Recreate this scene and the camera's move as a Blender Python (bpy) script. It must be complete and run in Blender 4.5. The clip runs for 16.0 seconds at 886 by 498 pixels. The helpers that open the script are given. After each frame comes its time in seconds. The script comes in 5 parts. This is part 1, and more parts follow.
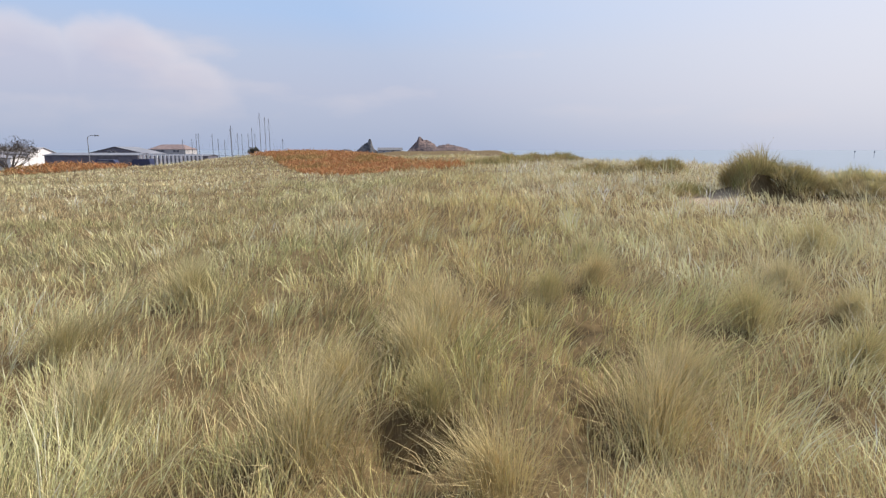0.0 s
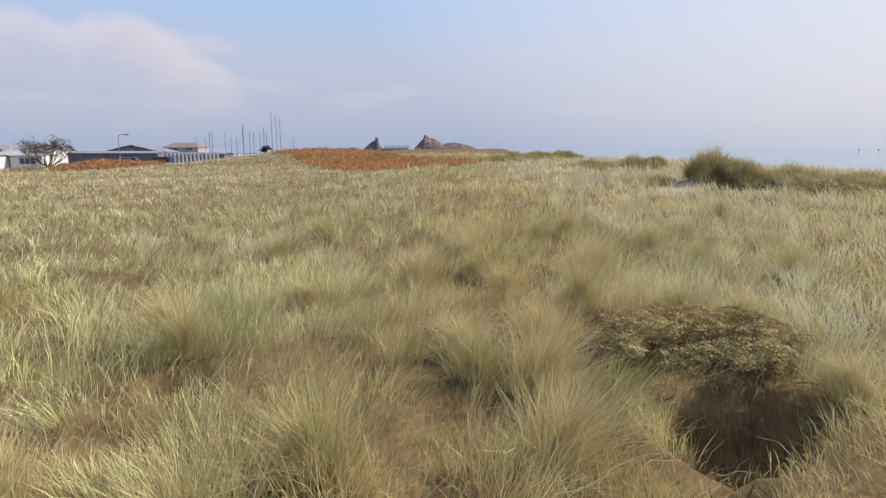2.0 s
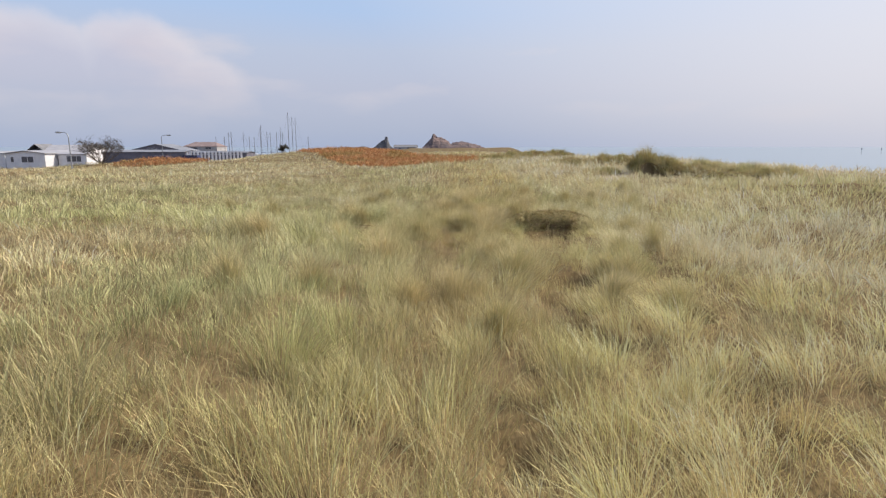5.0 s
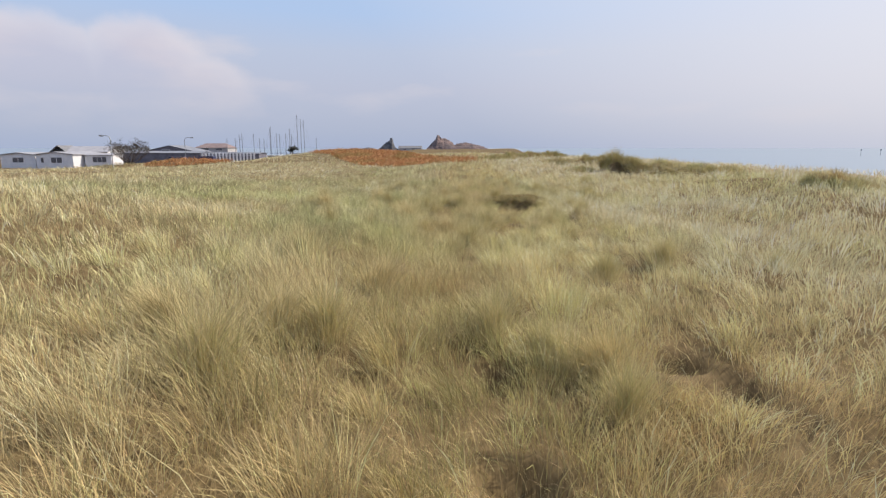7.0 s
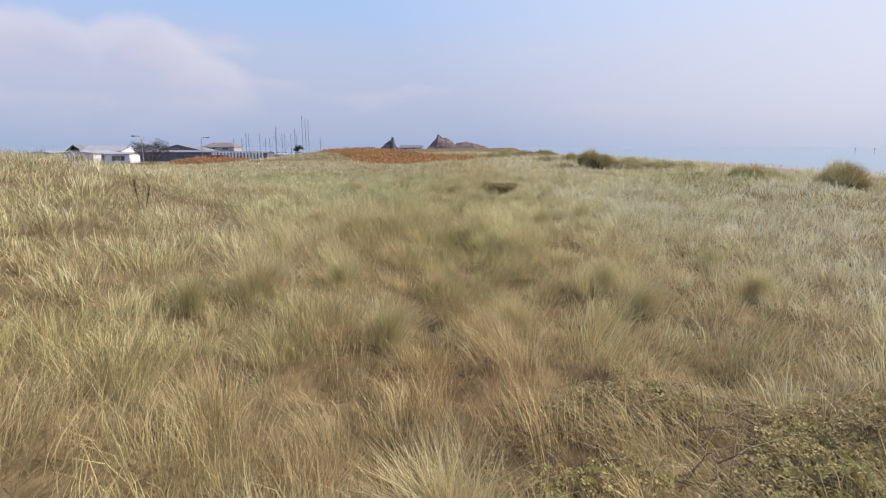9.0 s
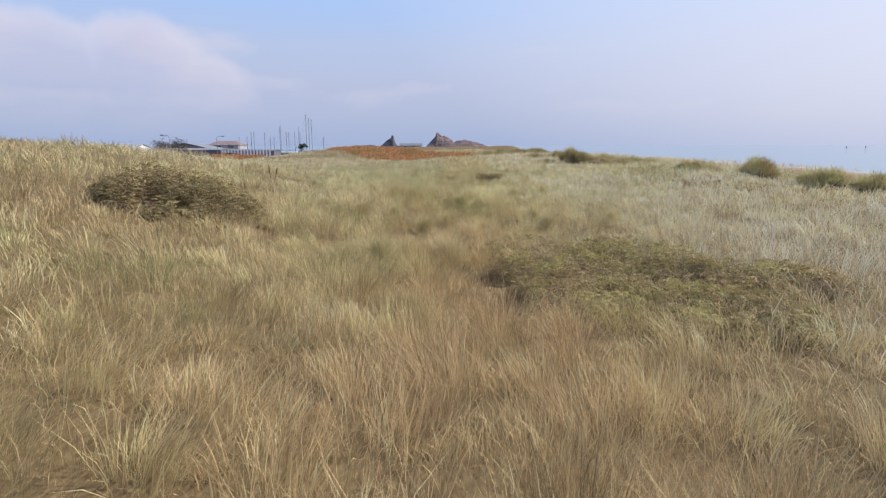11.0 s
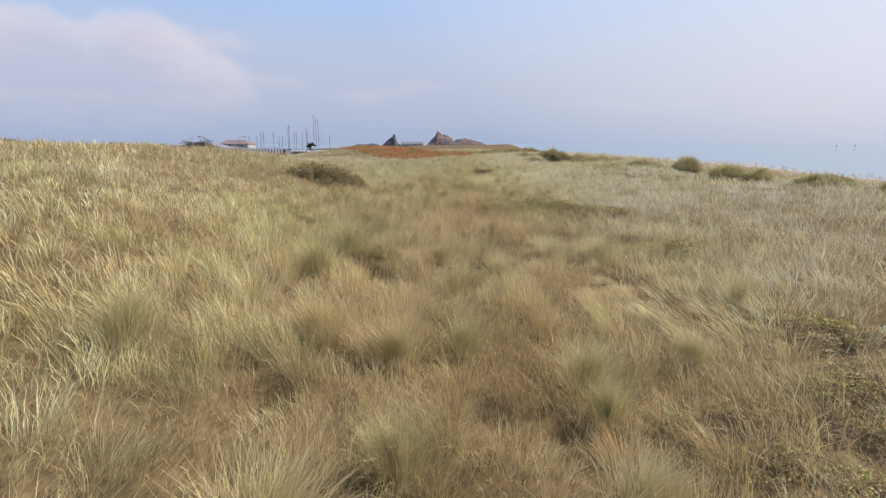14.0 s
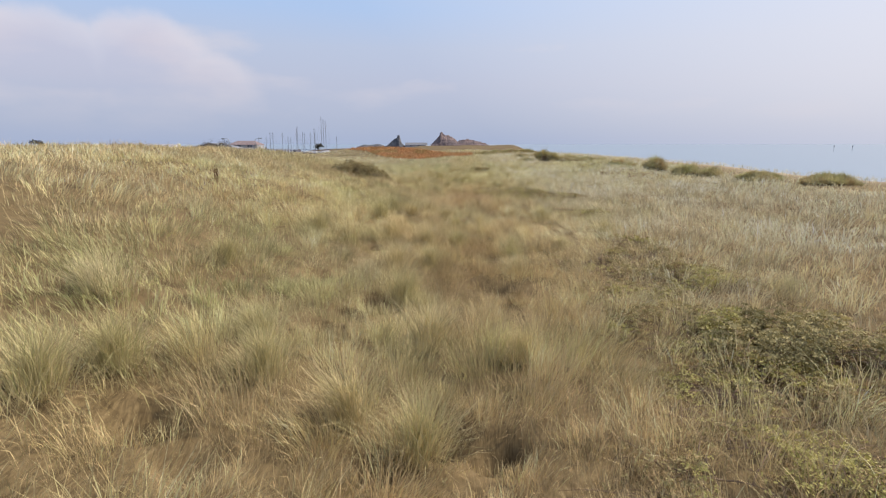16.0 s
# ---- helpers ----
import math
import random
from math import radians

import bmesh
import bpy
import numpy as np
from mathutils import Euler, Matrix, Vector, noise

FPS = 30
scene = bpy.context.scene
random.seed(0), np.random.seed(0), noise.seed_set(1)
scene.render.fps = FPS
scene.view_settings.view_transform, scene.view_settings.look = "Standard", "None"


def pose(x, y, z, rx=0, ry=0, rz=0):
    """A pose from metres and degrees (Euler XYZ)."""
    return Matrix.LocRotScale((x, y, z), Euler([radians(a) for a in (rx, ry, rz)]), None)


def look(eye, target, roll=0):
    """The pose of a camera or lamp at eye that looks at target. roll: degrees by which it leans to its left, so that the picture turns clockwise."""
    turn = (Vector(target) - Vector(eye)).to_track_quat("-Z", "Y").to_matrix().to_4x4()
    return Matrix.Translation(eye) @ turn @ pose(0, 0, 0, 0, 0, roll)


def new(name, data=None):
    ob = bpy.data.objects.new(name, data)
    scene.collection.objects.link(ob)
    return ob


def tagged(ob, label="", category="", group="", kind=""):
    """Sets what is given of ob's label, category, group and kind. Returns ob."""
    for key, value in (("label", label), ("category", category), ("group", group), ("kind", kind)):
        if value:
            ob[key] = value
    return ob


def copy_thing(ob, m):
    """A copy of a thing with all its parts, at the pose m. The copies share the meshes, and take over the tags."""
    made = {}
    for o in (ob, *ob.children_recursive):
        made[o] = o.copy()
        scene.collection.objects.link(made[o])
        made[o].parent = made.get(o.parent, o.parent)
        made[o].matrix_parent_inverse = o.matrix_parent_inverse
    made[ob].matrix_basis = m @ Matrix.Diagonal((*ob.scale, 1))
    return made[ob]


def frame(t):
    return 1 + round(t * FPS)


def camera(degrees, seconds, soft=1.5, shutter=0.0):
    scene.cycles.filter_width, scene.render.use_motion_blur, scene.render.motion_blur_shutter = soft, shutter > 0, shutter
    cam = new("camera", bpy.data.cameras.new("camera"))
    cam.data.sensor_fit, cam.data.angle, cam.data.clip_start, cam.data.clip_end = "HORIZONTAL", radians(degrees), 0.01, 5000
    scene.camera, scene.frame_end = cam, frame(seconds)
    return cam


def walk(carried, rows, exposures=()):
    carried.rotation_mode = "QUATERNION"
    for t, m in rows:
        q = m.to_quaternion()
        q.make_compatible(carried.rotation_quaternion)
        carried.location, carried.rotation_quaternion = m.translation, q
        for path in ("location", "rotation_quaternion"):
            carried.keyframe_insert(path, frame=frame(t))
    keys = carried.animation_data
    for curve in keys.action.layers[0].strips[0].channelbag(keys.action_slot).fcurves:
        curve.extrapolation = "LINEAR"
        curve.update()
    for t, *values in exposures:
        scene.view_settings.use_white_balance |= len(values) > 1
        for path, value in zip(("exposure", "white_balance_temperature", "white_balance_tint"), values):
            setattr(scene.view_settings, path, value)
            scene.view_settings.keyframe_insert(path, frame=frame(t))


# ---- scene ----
# --- camera: seconds, x, y, z, yaw, pitch (metres and degrees) ---
cam = camera(78.0, 16.0, soft=1.3)
PATH = [
    (0.0, 0.000, -0.000, 2.000, 0.000, -10.305),
    (0.5, -0.053, -0.914, 1.957, 0.111, -10.352),
    (1.0, -0.212, -1.985, 1.952, 0.263, -10.403),
    (1.5, -0.362, -3.212, 1.984, 0.393, -10.436),
    (2.0, -0.516, -4.540, 2.030, 0.537, -10.495),
    (2.5, -0.578, -5.961, 2.041, 0.651, -10.613),
    (3.0, -0.612, -7.341, 2.065, 0.786, -10.641),
    (3.5, -0.615, -8.790, 2.079, 0.907, -10.617),
    (4.0, -0.624, -10.332, 2.075, 1.063, -10.610),
    (6.5, -0.275, -18.235, 2.116, 1.716, -10.580),
    (7.0, -0.252, -19.778, 2.171, 1.787, -10.509),
    (7.5, -0.211, -21.337, 2.185, 1.755, -10.475),
    (8.0, -0.168, -22.903, 2.201, 1.719, -10.496),
    (8.5, -0.144, -24.482, 2.210, 1.798, -10.542),
    (9.0, -0.118, -26.148, 2.184, 1.831, -10.585),
    (9.5, -0.025, -27.987, 2.141, 1.753, -10.664),
    (10.0, -0.027, -29.934, 2.129, 1.745, -10.696),
    (12.5, -0.207, -38.578, 2.404, 1.645, -10.928),
    (13.0, -0.265, -40.542, 2.440, 1.629, -10.946),
    (13.5, -0.213, -42.450, 2.480, 1.666, -10.973),
    (14.0, -0.180, -44.357, 2.536, 1.707, -10.966),
    (14.5, -0.140, -46.288, 2.592, 1.776, -10.976),
    (15.0, -0.058, -48.171, 2.654, 1.863, -10.936),
    (15.5, -0.003, -50.063, 2.688, 1.994, -10.929),
    (16.0, 0.030, -52.000, 2.697, 2.056, -10.918),
]
walk(cam, [(t, pose(x, y, z, 90 + pitch, 0, yaw)) for t, x, y, z, yaw, pitch in PATH],
     exposures=((0.0, 0.0, 6700, 11), (6.5, 0.0, 6900, 11), (8.0, 0.0, 6550, 12.5), (10.0, 0.0, 6330, 13.5), (12.5, 0.0, 6180, 13), (13.5, 0.0, 6420, 12), (16.0, 0.0, 6700, 11.5)))
# --- end of camera ---

# ================= world, sun =================
SUN_DIR = Vector((0.72, 0.30, 0.80)).normalized()
world = bpy.data.worlds.new("hazy_sky")
scene.world = world
world.use_nodes = True
wt = world.node_tree
wt.nodes.clear()


def wnode(kind, **kw):
    n = wt.nodes.new(kind)
    for k, v in kw.items():
        n.inputs[k].default_value = v
    return n


w_out = wnode("ShaderNodeOutputWorld")
w_bg = wnode("ShaderNodeBackground")
w_tc = wnode("ShaderNodeTexCoord")
w_sep = wnode("ShaderNodeSeparateXYZ")
wt.links.new(w_tc.outputs["Generated"], w_sep.inputs[0])
w_sky = wnode("ShaderNodeTexSky")
w_sky.sky_type = "NISHITA"
w_sky.sun_disc = False
w_sky.sun_elevation = math.asin(SUN_DIR.z)
w_sky.sun_rotation = math.atan2(SUN_DIR.x, SUN_DIR.y)
w_sky.dust_density = 4.0
w_scale = wt.nodes.new("ShaderNodeVectorMath")
w_scale.operation = "SCALE"
w_scale.inputs["Scale"].default_value = 0.10
wt.links.new(w_sky.outputs[0], w_scale.inputs[0])
# thin haze, paler and warmer towards the sun, bluer higher up
w_ramp = wnode("ShaderNodeValToRGB")
for p, c in ((0.0, (0.42, 0.51, 0.72, 1)), (0.03, (0.45, 0.53, 0.72, 1)), (0.10, (0.50, 0.56, 0.74, 1)),
             (0.16, (0.50, 0.59, 0.79, 1)), (0.22, (0.43, 0.60, 0.90, 1)), (1.0, (0.42, 0.55, 0.82, 1))):
    if p in (0.0, 1.0):
        e = w_ramp.color_ramp.elements[0 if p == 0 else -1]
    else:
        e = w_ramp.color_ramp.elements.new(p)
    e.position, e.color = p, c
wt.links.new(w_sep.outputs["Z"], w_ramp.inputs[0])
w_dot = wt.nodes.new("ShaderNodeVectorMath")
w_dot.operation = "DOT_PRODUCT"
w_dot.inputs[1].default_value = SUN_DIR
wt.links.new(w_tc.outputs["Generated"], w_dot.inputs[0])
w_glow = wnode("ShaderNodeMapRange")
for k, v in (("From Min", 0.31), ("From Max", 0.90), ("To Min", 0.0), ("To Max", 0.95)):
    w_glow.inputs[k].default_value = v
wt.links.new(w_dot.outputs["Value"], w_glow.inputs["Value"])
w_white = wnode("ShaderNodeMix")
w_white.data_type = "RGBA"
w_white.inputs[7].default_value = (0.80, 0.82, 0.92, 1)
wt.links.new(w_glow.outputs[0], w_white.inputs[0])
wt.links.new(w_ramp.outputs[0], w_white.inputs[6])
# soft cloud banks, flattened towards the horizon
w_map = wnode("ShaderNodeMapping")
w_map.inputs["Scale"].default_value = (2.6, 2.6, 8.0)
w_map.inputs["Location"].default_value = (0.35, 0.0, 0.2)
wt.links.new(w_tc.outputs["Generated"], w_map.inputs[0])
w_noise = wnode("ShaderNodeTexNoise", Scale=1.5, Detail=6.0, Roughness=0.5)
wt.links.new(w_map.outputs[0], w_noise.inputs["Vector"])
w_cl = wnode("ShaderNodeValToRGB")
w_cl.color_ramp.elements[0].position, w_cl.color_ramp.elements[1].position = 0.47, 0.70
w_cl.color_ramp.elements[0].color, w_cl.color_ramp.elements[1].color = (0, 0, 0, 1), (0.75, 0.75, 0.75, 1)
# a larger heaped bank stands inland
def wmath(op, a, b):
    n = wt.nodes.new("ShaderNodeMath")
    n.operation = op
    for i, v in enumerate((a, b)):
        if isinstance(v, (int, float)):
            n.inputs[i].default_value = v
        else:
            wt.links.new(v, n.inputs[i])
    return n.outputs[0]


def lobe(x, z, rx, rz):
    """1 in the middle of a rounded heap of cloud, 0 on its rim, below 0 outside."""
    u = wmath("MULTIPLY", wmath("SUBTRACT", w_sep.outputs["X"], x), 1 / rx)
    v = wmath("MULTIPLY", wmath("SUBTRACT", w_sep.outputs["Z"], z), 1 / rz)
    r = wmath("SQRT", wmath("ADD", wmath("MULTIPLY", u, u), wmath("MULTIPLY", v, v)), 0)
    return wmath("SUBTRACT", 1.0, r)


w_heap = lobe(-0.605, 0.095, 0.105, 0.094)
for a in ((-0.49, 0.088, 0.098, 0.100), (-0.74, 0.10, 0.13, 0.11), (-0.44, 0.07, 0.10, 0.075)):
    w_heap = wmath("MAXIMUM", w_heap, lobe(*a))
w_fluff = wnode("ShaderNodeTexNoise", Scale=11.0, Detail=5.0, Roughness=0.55)
wt.links.new(w_tc.outputs["Generated"], w_fluff.inputs["Vector"])
w_heap = wmath("ADD", w_heap, wmath("MULTIPLY", wmath("SUBTRACT", w_fluff.outputs["Fac"], 0.5), 0.55))
w_bank = wnode("ShaderNodeMapRange")
for k, v in (("From Min", -0.15), ("From Max", 0.5), ("To Min", -0.10), ("To Max", 0.10)):
    w_bank.inputs[k].default_value = v
wt.links.new(w_heap, w_bank.inputs["Value"])
w_sum = wt.nodes.new("ShaderNodeMath")
w_sum.operation = "ADD"
wt.links.new(w_noise.outputs["Fac"], w_sum.inputs[0])
wt.links.new(w_bank.outputs[0], w_sum.inputs[1])
wt.links.new(w_sum.outputs[0], w_cl.inputs[0])
w_cloud = wnode("ShaderNodeMix")
w_cloud.data_type = "RGBA"
w_cloud.inputs[7].default_value = (0.75, 0.715, 0.79, 1)
w_low = wnode("ShaderNodeMapRange")
for k, v in (("From Min", 0.0), ("From Max", 0.13), ("To Min", 0.0), ("To Max", 1.0)):
    w_low.inputs[k].default_value = v
wt.links.new(w_sep.outputs["Z"], w_low.inputs["Value"])
w_thin = wt.nodes.new("ShaderNodeMath")
w_thin.operation = "MULTIPLY"
wt.links.new(w_cl.outputs[0], w_thin.inputs[0])
wt.links.new(w_low.outputs[0], w_thin.inputs[1])
wt.links.new(w_thin.outputs[0], w_cloud.inputs[0])
wt.links.new(w_white.outputs[2], w_cloud.inputs[6])
w_mix = wnode("ShaderNodeMix")
w_mix.data_type = "RGBA"
w_mix.inputs[0].default_value = 0.85
wt.links.new(w_scale.outputs[0], w_mix.inputs[6])
# the heap's lit rim is white, its body a pale lavender grey
w_rim = wnode("ShaderNodeValToRGB")
w_rim.color_ramp.elements[0].position, w_rim.color_ramp.elements[0].color = 0.0, (0.80, 0.775, 0.86, 1)
w_rim.color_ramp.elements[1].position, w_rim.color_ramp.elements[1].color = 0.42, (0.62, 0.605, 0.745, 1)
wt.links.new(w_heap, w_rim.inputs[0])
w_solid = wnode("ShaderNodeMapRange")
w_solid.interpolation_type = "SMOOTHSTEP"
for k, v in (("From Min", -0.10), ("From Max", 0.16), ("To Min", 0.0), ("To Max", 0.62)):
    w_solid.inputs[k].default_value = v
wt.links.new(w_heap, w_solid.inputs["Value"])
w_veil = wnode("ShaderNodeMapRange")
w_veil.interpolation_type = "SMOOTHSTEP"
for k, v in (("From Min", 0.05), ("From Max", 0.17), ("To Min", 0.0), ("To Max", 1.0)):
    w_veil.inputs[k].default_value = v
wt.links.new(w_sep.outputs["Z"], w_veil.inputs["Value"])
w_heaped = wnode("ShaderNodeMix")
w_heaped.data_type = "RGBA"
wt.links.new(wmath("MULTIPLY", w_solid.outputs[0], w_veil.outputs[0]), w_heaped.inputs[0])
wt.links.new(w_cloud.outputs[2], w_heaped.inputs[6])
wt.links.new(w_rim.outputs[0], w_heaped.inputs[7])
wt.links.new(w_heaped.outputs[2], w_mix.inputs[7])
wt.links.new(w_mix.outputs[2], w_bg.inputs["Color"])
w_bg.inputs["Strength"].default_value = 1.05
wt.links.new(w_bg.outputs[0], w_out.inputs[0])

sun = new("sun", bpy.data.lights.new("sun", "SUN"))
sun.data.energy, sun.data.angle, sun.data.color = 5.7, radians(1.5), (1.0, 0.92, 0.80)
sun.matrix_world = look(SUN_DIR * 50, (0, 0, 0))
scene.view_settings.exposure = 0.0

# ================= materials =================


def material(name):
    m = bpy.data.materials.new(name)
    m.use_nodes = True
    nt = m.node_tree
    return m, nt, nt.nodes["Principled BSDF"]


def mixed(name, c1, c2, scale=4.0, rough=0.8, bump=0.0, fine=30.0, metal=0.0, spec=0.3, detail=6.0):
    """Two colours mixed by noise at two scales, with fine relief."""
    m, nt, b = material(name)
    tc = nt.nodes.new("ShaderNodeTexCoord")
    n1 = nt.nodes.new("ShaderNodeTexNoise")
    n1.inputs["Scale"].default_value, n1.inputs["Detail"].default_value = scale, detail
    n2 = nt.nodes.new("ShaderNodeTexNoise")
    n2.inputs["Scale"].default_value, n2.inputs["Detail"].default_value = fine, 4.0
    for n in (n1, n2):
        nt.links.new(tc.outputs["Object"], n.inputs["Vector"])
    add = nt.nodes.new("ShaderNodeMath")
    add.operation = "MULTIPLY_ADD"
    add.inputs[1].default_value, add.inputs[2].default_value = 0.5, 0.0
    nt.links.new(n2.outputs["Fac"], add.inputs[0])
    s = nt.nodes.new("ShaderNodeMath")
    s.operation = "ADD"
    nt.links.new(n1.outputs["Fac"], s.inputs[0])
    nt.links.new(add.outputs[0], s.inputs[1])
    r = nt.nodes.new("ShaderNodeValToRGB")
    r.color_ramp.elements[0].position, r.color_ramp.elements[1].position = 0.5, 1.0
    r.color_ramp.elements[0].color, r.color_ramp.elements[1].color = (*c1, 1), (*c2, 1)
    nt.links.new(s.outputs[0], r.inputs[0])
    nt.links.new(r.outputs[0], b.inputs["Base Color"])
    b.inputs["Roughness"].default_value = rough
    b.inputs["Metallic"].default_value = metal
    b.inputs["Specular IOR Level"].default_value = spec
    if bump:
        bp = nt.nodes.new("ShaderNodeBump")
        bp.inputs["Strength"].default_value = bump
        bp.inputs["Distance"].default_value = 0.05
        nt.links.new(s.outputs[0], bp.inputs["Height"])
        nt.links.new(bp.outputs[0], b.inputs["Normal"])
    return m


def leafy(name, translucent=0.35, rough=0.5, spec=0.3):
    """Leaves and blades: colour from the mesh's own albedo attribute, some light let through."""
    m, nt, b = material(name)
    at = nt.nodes.new("ShaderNodeAttribute")
    at.attribute_name = "albedo"
    nt.links.new(at.outputs["Color"], b.inputs["Base Color"])
    b.inputs["Roughness"].default_value = rough
    b.inputs["Specular IOR Level"].default_value = spec
    tr = nt.nodes.new("ShaderNodeBsdfTranslucent")
    nt.links.new(at.outputs["Color"], tr.inputs["Color"])
    mx = nt.nodes.new("ShaderNodeMixShader")
    mx.inputs[0].default_value = translucent
    nt.links.new(b.outputs[0], mx.inputs[1])
    nt.links.new(tr.outputs[0], mx.inputs[2])
    nt.links.new(mx.outputs[0], nt.nodes["Material Output"].inputs["Surface"])
    return m


M_GRASS = leafy("marram_blades", 0.24, 0.65, 0.2)
M_LEAF = leafy("bramble_leaves", 0.28, 0.6, 0.2)
M_FERN = leafy("dry_bracken", 0.3, 0.8, 0.1)
M_STEM = mixed("bramble_stems", (0.10, 0.06, 0.045), (0.26, 0.19, 0.13), 8, 0.8)
M_DOCK = mixed("dock_seed_heads", (0.05, 0.025, 0.015), (0.13, 0.06, 0.03), 30, 0.9)
# crag rock greyed towards purple in place of distance haze
M_ROCK = mixed("greyed_rock", (0.085, 0.075, 0.085), (0.21, 0.15, 0.14), 0.15, 0.95, 0.5, 1.2)
M_DARKROCK = mixed("dark_rock", (0.055, 0.06, 0.075), (0.14, 0.14, 0.15), 0.2, 0.95, 0.5, 1.5)
# white greyed towards lavender, with the far homes' haze in the colour
M_WHITE = mixed("white_cladding", (0.60, 0.61, 0.67), (0.73, 0.735, 0.77), 1.5, 0.5, 0.1, 14)
M_SLATE = mixed("slate_roof", (0.11, 0.12, 0.14), (0.20, 0.20, 0.22), 0.8, 0.7, 0.3, 9)
M_PALEROOF = mixed("pale_sheet_roof", (0.24, 0.245, 0.28), (0.34, 0.34, 0.37), 0.5, 0.6, 0.1, 6)
M_GREYROOF = mixed("grey_sheet_roof", (0.14, 0.15, 0.18), (0.24, 0.25, 0.29), 0.4, 0.55, 0.2, 5)
# brown tiles dulled towards blue to carry the haze
M_REDROOF = mixed("brown_tile_roof", (0.15, 0.11, 0.115), (0.24, 0.19, 0.19), 0.7, 0.85, 0.3, 8)
M_WALLDARK = mixed("dark_timber_wall", (0.10, 0.10, 0.135), (0.18, 0.18, 0.225), 0.9, 0.8, 0.1, 8)
M_WALLGREY = mixed("rendered_wall", (0.32, 0.33, 0.37), (0.44, 0.44, 0.47), 0.9, 0.8, 0.1, 8)
M_STEEL = mixed("galvanised_steel", (0.28, 0.30, 0.33), (0.42, 0.44, 0.47), 3, 0.45, 0, 30, 0.7)
M_MAST = mixed("anodised_mast", (0.16, 0.17, 0.20), (0.26, 0.27, 0.31), 3, 0.4, 0, 20, 0.4)
M_HULL = mixed("gelcoat_hull", (0.70, 0.71, 0.73), (0.82, 0.82, 0.83), 1.2, 0.3, 0, 9)
M_NAVY = mixed("navy_paint", (0.02, 0.03, 0.08), (0.04, 0.05, 0.12), 1.0, 0.3, 0, 9)
M_BLACK = mixed("black_rubber", (0.02, 0.02, 0.02), (0.04, 0.04, 0.04), 3, 0.8)
M_BARK = mixed("grey_bark", (0.06, 0.05, 0.045), (0.15, 0.12, 0.10), 4, 0.9, 0.4, 25)


def glass_material():
    m, nt, b = material("window_glass")
    # base lifted to grey-blue for the haze over distant panes
    b.inputs["Base Color"].default_value = (0.10, 0.11, 0.14, 1)
    b.inputs["Roughness"].default_value = 0.06
    b.inputs["Specular IOR Level"].default_value = 0.6
    return m


M_GLASS = glass_material()


